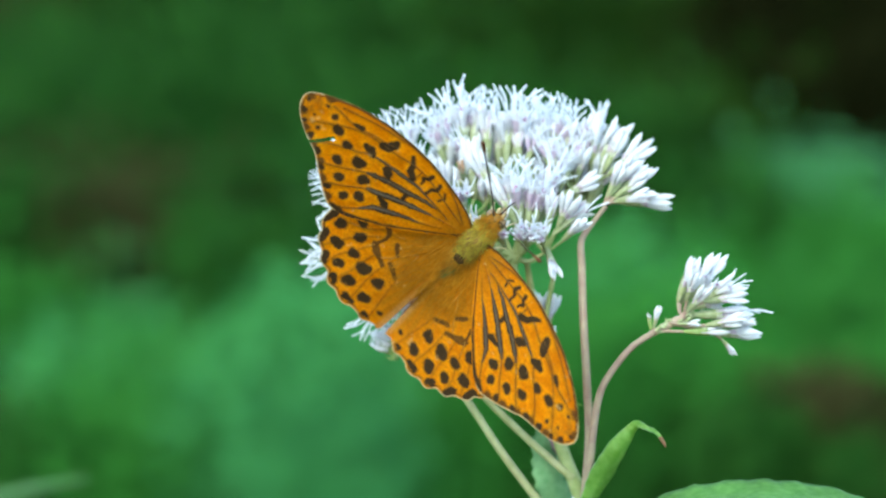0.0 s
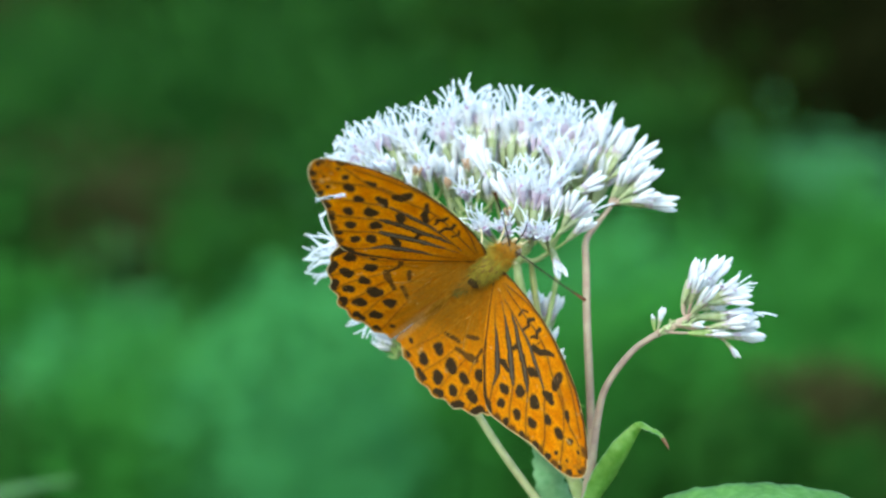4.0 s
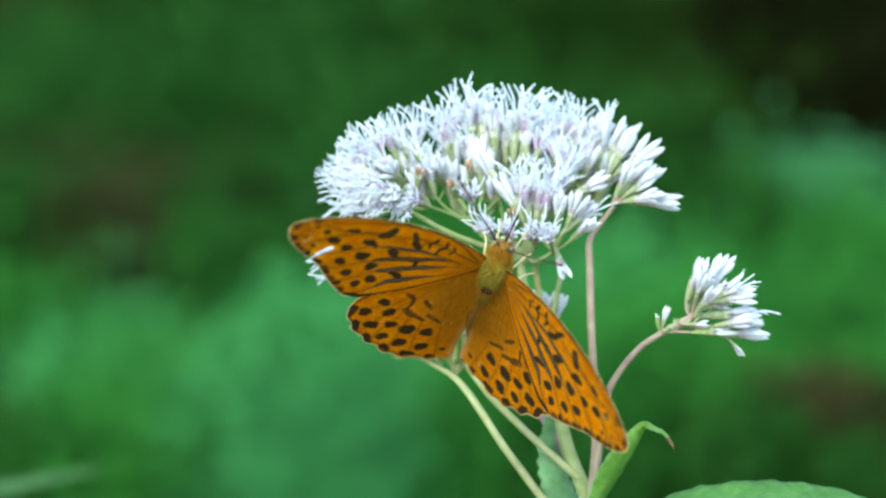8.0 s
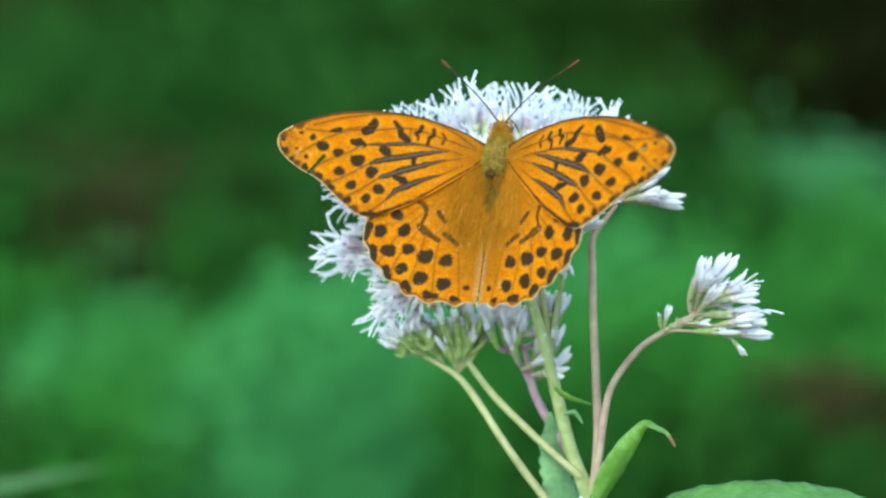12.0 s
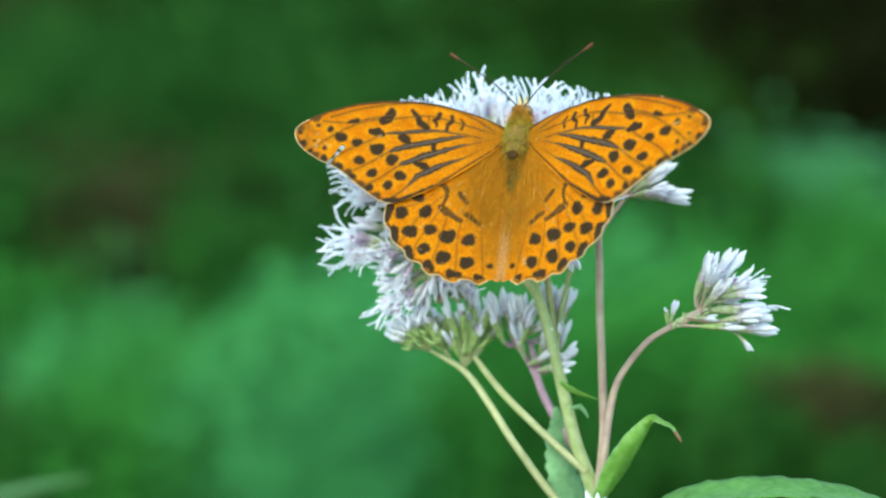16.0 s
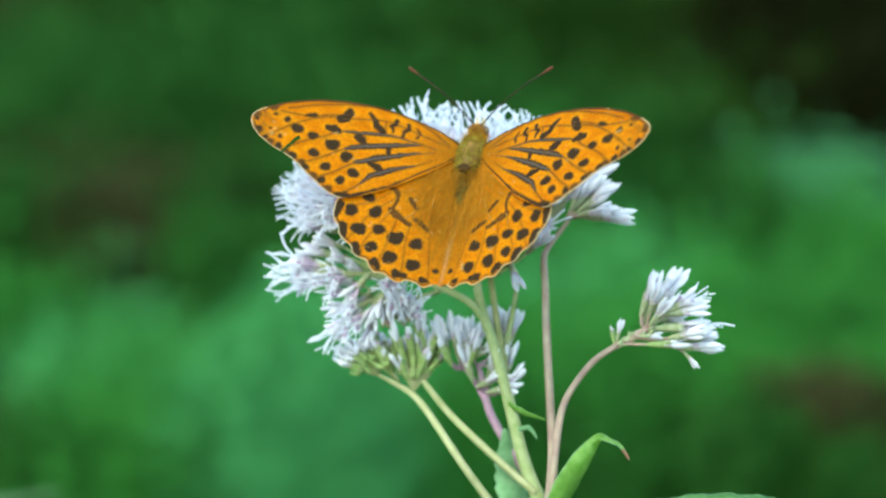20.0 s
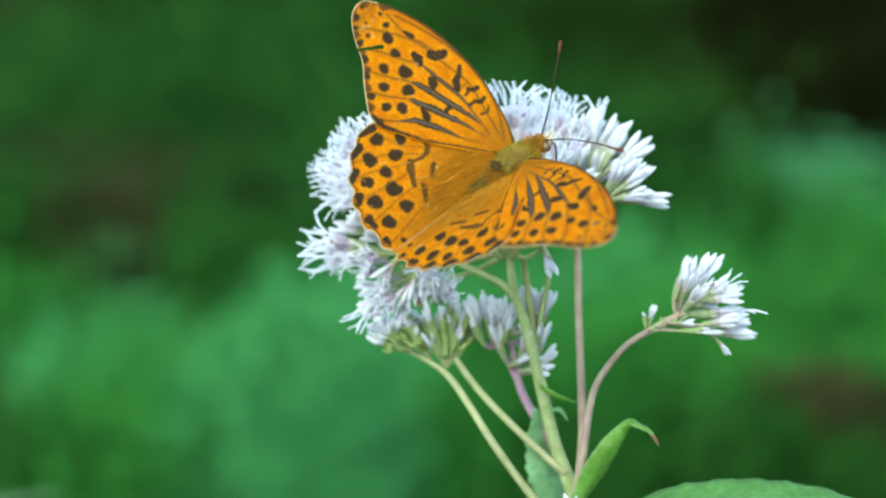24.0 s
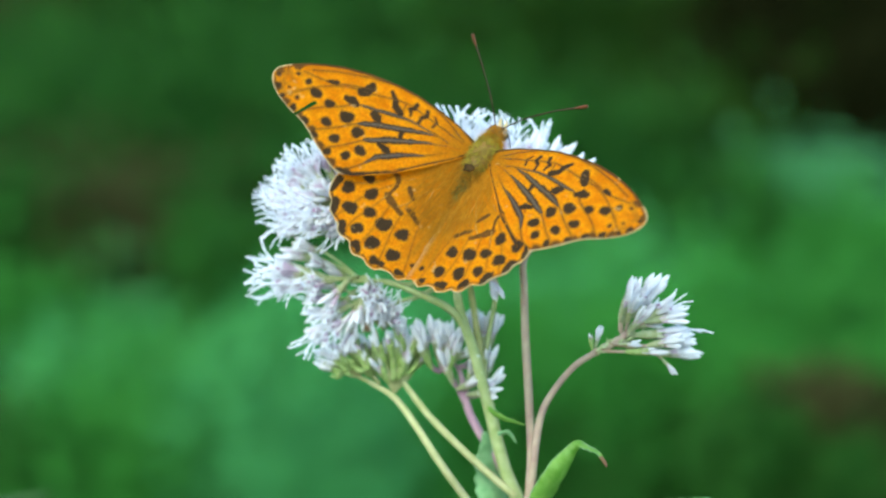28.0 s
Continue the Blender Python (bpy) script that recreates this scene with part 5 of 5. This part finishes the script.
    # seconds; place in mm; turn in degrees; lift of the fore- and hindwings (left, right); sweep of the fore- and hindwings
    flight = [
        (0, 3.5, -9.5, -1.0, 115.7, 44.4, -4.8, 21.9, 26.0, 12.5, 16.4, 8.4, -6.7, 4.5, -1.7),
        (0.5, 4.5, -8.7, -0.9, 124.2, 33.4, 2.4, 17.0, 25.4, 7.7, 17.2, 10.1, -7.5, 5.8, -2.2),
        (1, 5.1, -8.4, -0.1, 125.6, 33.7, 3.3, 16.4, 22.2, 6.3, 16.4, 9.8, -9.8, 5.6, -1.6),
        (1.5, 4.7, -9.9, -1.0, 125.0, 38.5, 4.4, 26.6, 31.5, 18.5, 23.8, 6.6, -9.4, 3.1, -3.8),
        (2, 7.5, -9.7, -0.2, 127.1, 47.2, 7.4, 28.3, 35.9, 21.8, 27.8, 3.9, -8.9, 2.0, -4.7),
        (2.5, 7.6, -10.3, -2.1, 134.9, 55.4, 19.6, 28.1, 35.5, 22.4, 26.3, 1.7, -7.5, 0.3, -2.6),
        (3, 6.1, -9.8, -5.2, 140.6, 51.5, 23.1, 22.6, 23.7, 17.5, 20.8, 4.3, -10.1, 2.1, -0.7),
        (3.5, 8.3, -10.3, -2.5, 131.7, 41.6, 10.3, 27.0, 33.2, 19.9, 24.5, 6.3, -6.3, 2.5, -1.9),
        (4, 5.7, -10.5, -4.5, 134.7, 42.0, 12.8, 26.2, 31.4, 19.1, 23.6, 6.2, -6.7, 2.6, -1.6),
        (4.5, 8.1, -10.9, -4.6, 141.2, 43.0, 18.3, 24.5, 27.3, 17.4, 21.6, 5.8, -7.5, 2.8, -0.8),
        (5, 7.6, -11.2, -5.7, 147.8, 44.0, 23.8, 22.7, 23.2, 15.7, 19.6, 5.5, -8.3, 3.1, 0.0),
        (5.5, 11.4, -11.4, -4.6, 150.7, 44.5, 26.3, 21.9, 21.3, 14.9, 18.6, 5.3, -8.7, 3.2, 0.3),
        (6, 8.0, -8.7, -6.0, 147.6, 46.0, 27.0, 26.0, 25.6, 20.6, 22.2, 2.5, -7.8, 2.0, 1.1),
        (6.5, 9.6, -10.7, -6.9, 151.3, 44.1, 30.9, 24.7, 24.8, 20.0, 22.4, 2.1, -9.4, 3.0, 0.1),
        (7, 13.5, -14.9, -5.7, 156.0, 44.5, 35.7, 23.0, 21.0, 18.8, 18.9, 1.9, -9.1, 3.1, 0.4),
        (7.5, 11.4, -13.1, -7.8, 155.9, 43.2, 43.5, 23.7, 21.3, 20.9, 18.6, 1.1, -2.1, 1.9, 3.5),
        (8, 8.1, -16.4, -5.3, 136.3, 23.7, -4.8, 35.7, 38.9, 27.9, 30.1, 21.1, 1.1, 4.7, -1.8),
        (8.5, 12.2, -13.0, -5.4, 154.2, 24.4, -11.6, 36.2, 31.0, 34.0, 31.0, 17.7, -3.0, -1.1, 0.0),
        (8.7, 11.3, -17.3, -2.6, 136.0, 34.0, -32.0, 40.0, 35.0, 40.0, 35.0, 3.0, 6.0, 0.0, 0.0),
        (8.8, 18.0, -14.5, -3.8, 140.0, 26.0, -46.0, 66.0, 46.0, 66.0, 46.0, -8.0, 11.0, 0.0, 0.0),
        (8.9, 15.2, -17.3, -3.3, 136.0, 24.0, -34.0, 44.0, 37.0, 44.0, 37.0, 0.0, 7.0, 0.0, 0.0),
        (9, 12.9, -11.4, 9.0, 93.0, 17.4, -24.1, 45.1, 38.0, 36.3, 38.0, 3.4, 4.0, -0.5, 0.0),
        (9.1, 21.1, -8.4, 16.6, 55.0, 17.0, -28.0, 75.0, 69.0, 75.0, 69.0, 3.0, 6.0, 0.0, 0.0),
        (9.2, 16.1, -9.0, 16.8, 64.0, 22.0, -26.0, 83.0, 73.0, 83.0, 73.0, 1.0, 1.0, 0.0, 0.0),
        (9.3, 13.3, -9.1, 14.8, 71.0, 24.0, -20.0, 67.0, 67.0, 67.0, 67.0, -1.0, 0.0, 0.0, 0.0),
        (9.5, 18.0, -11.1, 13.7, 65.5, 29.8, -46.0, 43.7, 46.2, 45.2, 47.7, 4.5, 5.0, -3.2, -1.9),
        (10, 10.4, -9.7, 12.1, 57.4, 15.1, -39.0, 36.5, 31.6, 32.8, 30.8, 1.6, 3.0, -4.8, 1.6),
        (10.5, 13.6, -10.4, 13.9, 63.7, 14.6, -35.9, 31.8, 29.7, 30.1, 29.3, 0.1, -1.3, -2.7, 1.2),
        (11, 16.0, -14.3, 14.4, 72.0, 10.9, -33.0, 22.2, 24.5, 21.9, 24.0, 1.1, -1.8, -0.7, 1.8),
        (11.5, 10.2, -13.2, 11.2, 74.2, 5.8, -29.1, 19.5, 21.3, 20.4, 20.9, 1.8, -2.6, 0.6, 1.2),
        (12, 9.2, -10.4, 11.6, 73.6, 1.6, -26.9, 19.7, 20.5, 17.9, 19.6, 0.4, -2.8, 0.2, 0.9),
        (12.5, 15.5, -11.0, 14.3, 73.1, 1.9, -29.2, 23.2, 23.0, 21.6, 22.4, -1.2, -3.3, -0.8, 0.6),
        (13, 12.8, -10.8, 11.3, 73.6, 0.1, -28.9, 24.1, 22.0, 21.4, 21.1, -1.9, -3.7, -0.9, 0.5),
        (13.5, 8.2, -10.3, 9.6, 73.9, -1.1, -27.3, 22.9, 22.1, 20.6, 21.2, -2.1, -4.0, -0.9, 0.5),
        (14, 10.3, -10.3, 11.4, 73.6, -1.4, -27.3, 22.6, 21.7, 20.5, 20.8, -2.1, -4.0, -0.9, 0.5),
        (14.5, 11.8, -10.4, 12.1, 73.0, -2.3, -27.3, 22.0, 20.8, 20.3, 20.0, -2.0, -3.9, -0.8, 0.7),
        (15, 8.5, -10.4, 11.4, 72.3, -3.1, -27.3, 21.3, 20.0, 20.1, 19.1, -2.0, -3.8, -0.7, 0.8),
        (15.5, 7.5, -10.4, 11.7, 72.0, -3.4, -27.3, 21.0, 19.6, 20.0, 18.8, -2.0, -3.8, -0.6, 0.9),
        (16, 12.7, -9.1, 14.7, 68.5, -0.6, -22.2, 18.2, 18.9, 16.7, 17.5, -1.7, -3.8, 0.2, 0.3),
        (16.5, 13.1, -9.3, 15.0, 63.8, 1.0, -21.3, 17.3, 17.8, 16.1, 15.6, -0.9, -3.1, 0.0, 0.0),
        (17, 8.5, -5.8, 13.6, 64.2, 0.2, -19.0, 18.6, 19.4, 16.3, 18.1, -1.5, -3.3, 0.2, -0.2),
        (17.5, 7.8, -7.9, 13.2, 63.5, -0.7, -20.5, 21.2, 21.7, 19.2, 20.4, -2.3, -3.7, -0.6, -0.1),
        (18, 8.4, -6.1, 12.5, 62.2, -3.3, -19.3, 23.6, 23.2, 22.1, 22.1, -2.5, -4.1, -0.8, -0.8),
        (18.5, 5.3, -6.9, 12.2, 62.4, -2.0, -19.5, 22.6, 21.6, 20.8, 20.9, -2.5, -3.7, -0.8, -0.4),
        (19, 4.1, -6.0, 12.8, 60.3, -0.5, -18.5, 21.4, 21.3, 20.6, 20.3, -2.0, -4.1, -0.9, -0.8),
        (19.5, 6.3, -6.3, 13.3, 60.1, 0.5, -19.6, 23.9, 22.2, 22.2, 21.1, -3.1, -4.0, -1.3, -0.9),
        (20, 4.3, -4.6, 12.3, 59.0, 2.5, -21.4, 26.3, 23.9, 24.3, 22.5, -3.6, -3.4, -2.3, -0.6),
        (20.5, 7.6, -8.1, 14.1, 57.8, 10.3, -26.7, 27.9, 26.0, 25.7, 24.9, -3.2, -2.3, -2.1, -0.2),
        (21, 9.8, -14.2, 15.3, 54.0, 18.9, -31.8, 17.4, 17.6, 14.6, 16.4, -0.3, -2.0, -1.2, 0.7),
        (21.5, 5.3, -14.1, 11.6, 51.9, 21.2, -34.0, 21.3, 20.2, 18.9, 20.7, 0.8, -2.9, -1.1, 0.4),
        (22, 6.8, -14.1, 12.5, 51.0, 23.1, -35.9, 22.4, 20.9, 20.3, 21.6, -0.1, -3.1, -1.6, 0.4),
        (22.5, 8.2, -14.0, 12.1, 49.0, 27.1, -40.0, 24.7, 22.4, 23.4, 23.5, -2.0, -3.6, -2.7, 0.4),
        (23, 2.5, -14.0, 9.0, 47.1, 31.1, -44.1, 27.0, 24.0, 26.5, 25.4, -3.9, -4.2, -3.9, 0.3),
        (23.5, 0.1, -14.0, 9.3, 46.2, 32.9, -45.9, 28.1, 24.7, 27.9, 26.2, -4.8, -4.4, -4.4, 0.3),
        (24, 9.2, -15.1, 12.1, 43.9, 34.6, -48.4, 29.8, 24.3, 28.6, 25.8, -5.4, -3.9, -4.7, 0.7),
        (24.5, 6.6, -13.8, 11.2, 46.0, 33.2, -45.4, 26.4, 23.3, 26.2, 24.7, -3.0, -3.7, -4.4, 0.6),
        (25, 5.7, -13.4, 13.6, 53.3, 16.9, -39.7, 26.8, 21.0, 22.4, 21.1, 0.8, -1.6, -3.4, 1.0),
        (25.5, 4.6, -11.4, 14.3, 56.6, 13.9, -37.3, 28.2, 23.5, 24.4, 23.6, -0.2, -2.9, -4.7, 0.7),
        (26, 0.6, -7.4, 13.9, 58.0, 16.3, -29.8, 31.7, 24.9, 28.3, 24.9, -4.0, -2.7, -5.3, 1.6),
        (26.5, 0.9, -7.9, 12.0, 63.7, 15.6, -23.4, 25.6, 18.5, 19.8, 19.3, -5.5, -6.3, -3.8, -0.4),
        (27, 1.1, -5.5, 10.3, 62.1, 13.3, -23.4, 33.7, 23.9, 27.3, 24.0, -9.2, -7.1, -6.3, -1.3),
        (27.5, 2.1, -7.7, 9.9, 64.9, 13.9, -22.9, 25.4, 16.2, 17.1, 17.4, -7.1, -7.1, -3.6, -1.1),
        (28, 4.9, -8.0, 12.2, 57.9, 19.7, -28.0, 26.8, 17.3, 19.3, 18.2, -8.0, -7.0, -4.8, -0.2),
    ]
    walk(butterfly, [(t, VIEW @ pose(x * MM, y * MM, z * MM, a, b, c)) for t, x, y, z, a, b, c, *_ in flight])
    for tag, side in (("left", -1), ("right", 1)):
        for name in ("forewing", "hindwing"):
            rows = []
            for t, x, y, z, a, b, c, fl, fr, hl, hr, sl, sr, tl, tr in flight:
                lift = {"left": (fl, hl), "right": (fr, hr)}[tag][name == "hindwing"]
                lift = min(lift, (fl if side < 0 else fr) + 1.5)
                sweep = {"left": (sl, tl), "right": (sr, tr)}[tag][name == "hindwing"]
                rows.append((t, pose(side * 1.5 * MM, 0, 1.5 * MM, 0, -side * lift, 0) @ pose(0, 4.0 * MM, 0, 0, 0, side * sweep)))
            walk(WINGS[tag, name], rows)
    # the way each antenna points, in the body's space
    feelers = {
        -1: [(0, -0.54, 0.72, 0.44), (1, -0.5, 0.8, 0.33), (2, -0.5, 0.77, 0.4), (3, -0.58, 0.67, 0.46), (6, -0.63, 0.64, 0.44), (7, -0.69, 0.56, 0.46),
             (8, -0.52, 0.82, 0.22), (8.4, -0.45, 0.88, 0.13), (8.5, -0.57, 0.82, -0.02), (8.7, -0.35, 0.9, 0.25), (9.3, -0.66, 0.74, 0.15), (9.5, -0.86, 0.51, 0.04),
             (10, -0.72, 0.67, 0.21), (11, -0.69, 0.71, 0.12), (12, -0.74, 0.67, 0.05), (13, -0.78, 0.62, 0.12), (16, -0.79, 0.6, 0.1), (17, -0.76, 0.62, 0.2),
             (18, -0.82, 0.53, 0.22), (19, -0.79, 0.57, 0.23), (20, -0.79, 0.55, 0.26), (21, -0.66, 0.74, 0.08), (24, -0.5, 0.74, 0.46), (25, -0.58, 0.73, 0.37),
             (26, -0.63, 0.66, 0.42), (27, -0.52, 0.61, 0.6), (28, -0.55, 0.67, 0.49)],
        1: [(0, 0.6, 0.37, 0.71), (1, 0.59, 0.36, 0.72), (2, 0.68, 0.24, 0.69), (3, 0.69, 0.41, 0.59), (6, 0.68, 0.56, 0.48), (7, 0.45, 0.63, 0.63),
             (8, 0.58, 0.65, 0.49), (8.4, 0.75, 0.59, 0.29), (8.5, 0.65, 0.72, 0.25), (8.7, 0.84, 0.49, 0.24), (9.3, 0.73, 0.67, -0.06), (9.5, 0.7, 0.7, 0.13),
             (10, 0.78, 0.61, 0.14), (11, 0.76, 0.65, 0.05), (12, 0.62, 0.75, -0.22), (13, 0.75, 0.63, 0.2), (16, 0.6, 0.78, -0.18), (17, 0.69, 0.72, 0.02),
             (18, 0.61, 0.79, -0.08), (19, 0.62, 0.79, -0.04), (20, 0.62, 0.79, -0.03), (21, 0.86, 0.46, 0.22), (24, 0.89, 0.37, 0.26), (25, 0.9, 0.41, 0.16),
             (26, 0.85, 0.44, 0.3), (27, 0.84, 0.46, 0.29), (28, 0.85, 0.42, 0.3)],
    }
    for s, ways in feelers.items():
        foot, rest = Vector((s * 0.6, 10.2, 1.4)) * MM, Vector((s * 12.0, 11.8, 1.6))
        walk(ANTENNAE[s], [(t, Matrix.Translation(foot) @ rest.rotation_difference(Vector(d)).to_matrix().to_4x4() @ Matrix.Translation(-foot)) for t, *d in ways])
    drift = [(0, -1.8, -1.7), (1, 0.2, -0.3), (2, -1.8, -1.5), (3, -0.4, -0.6), (3.5, -4.4, -2.0), (5.5, -1.4, -0.8), (7, -0.7, -0.5), (9, 0.3, 0.0), (11, 0, 0), (13, 0.6, 0.2), (16, -1.5, -1.5),
             (17, -2, -1.6), (20, -7, -4.0), (25, -7, -4.0), (28, -9, -5.0)]
    walk(blade, [(t, VIEW @ pose(dx * 1.7 * MM, 0, dz * 1.7 * MM)) for t, dx, dz in drift])


motions()
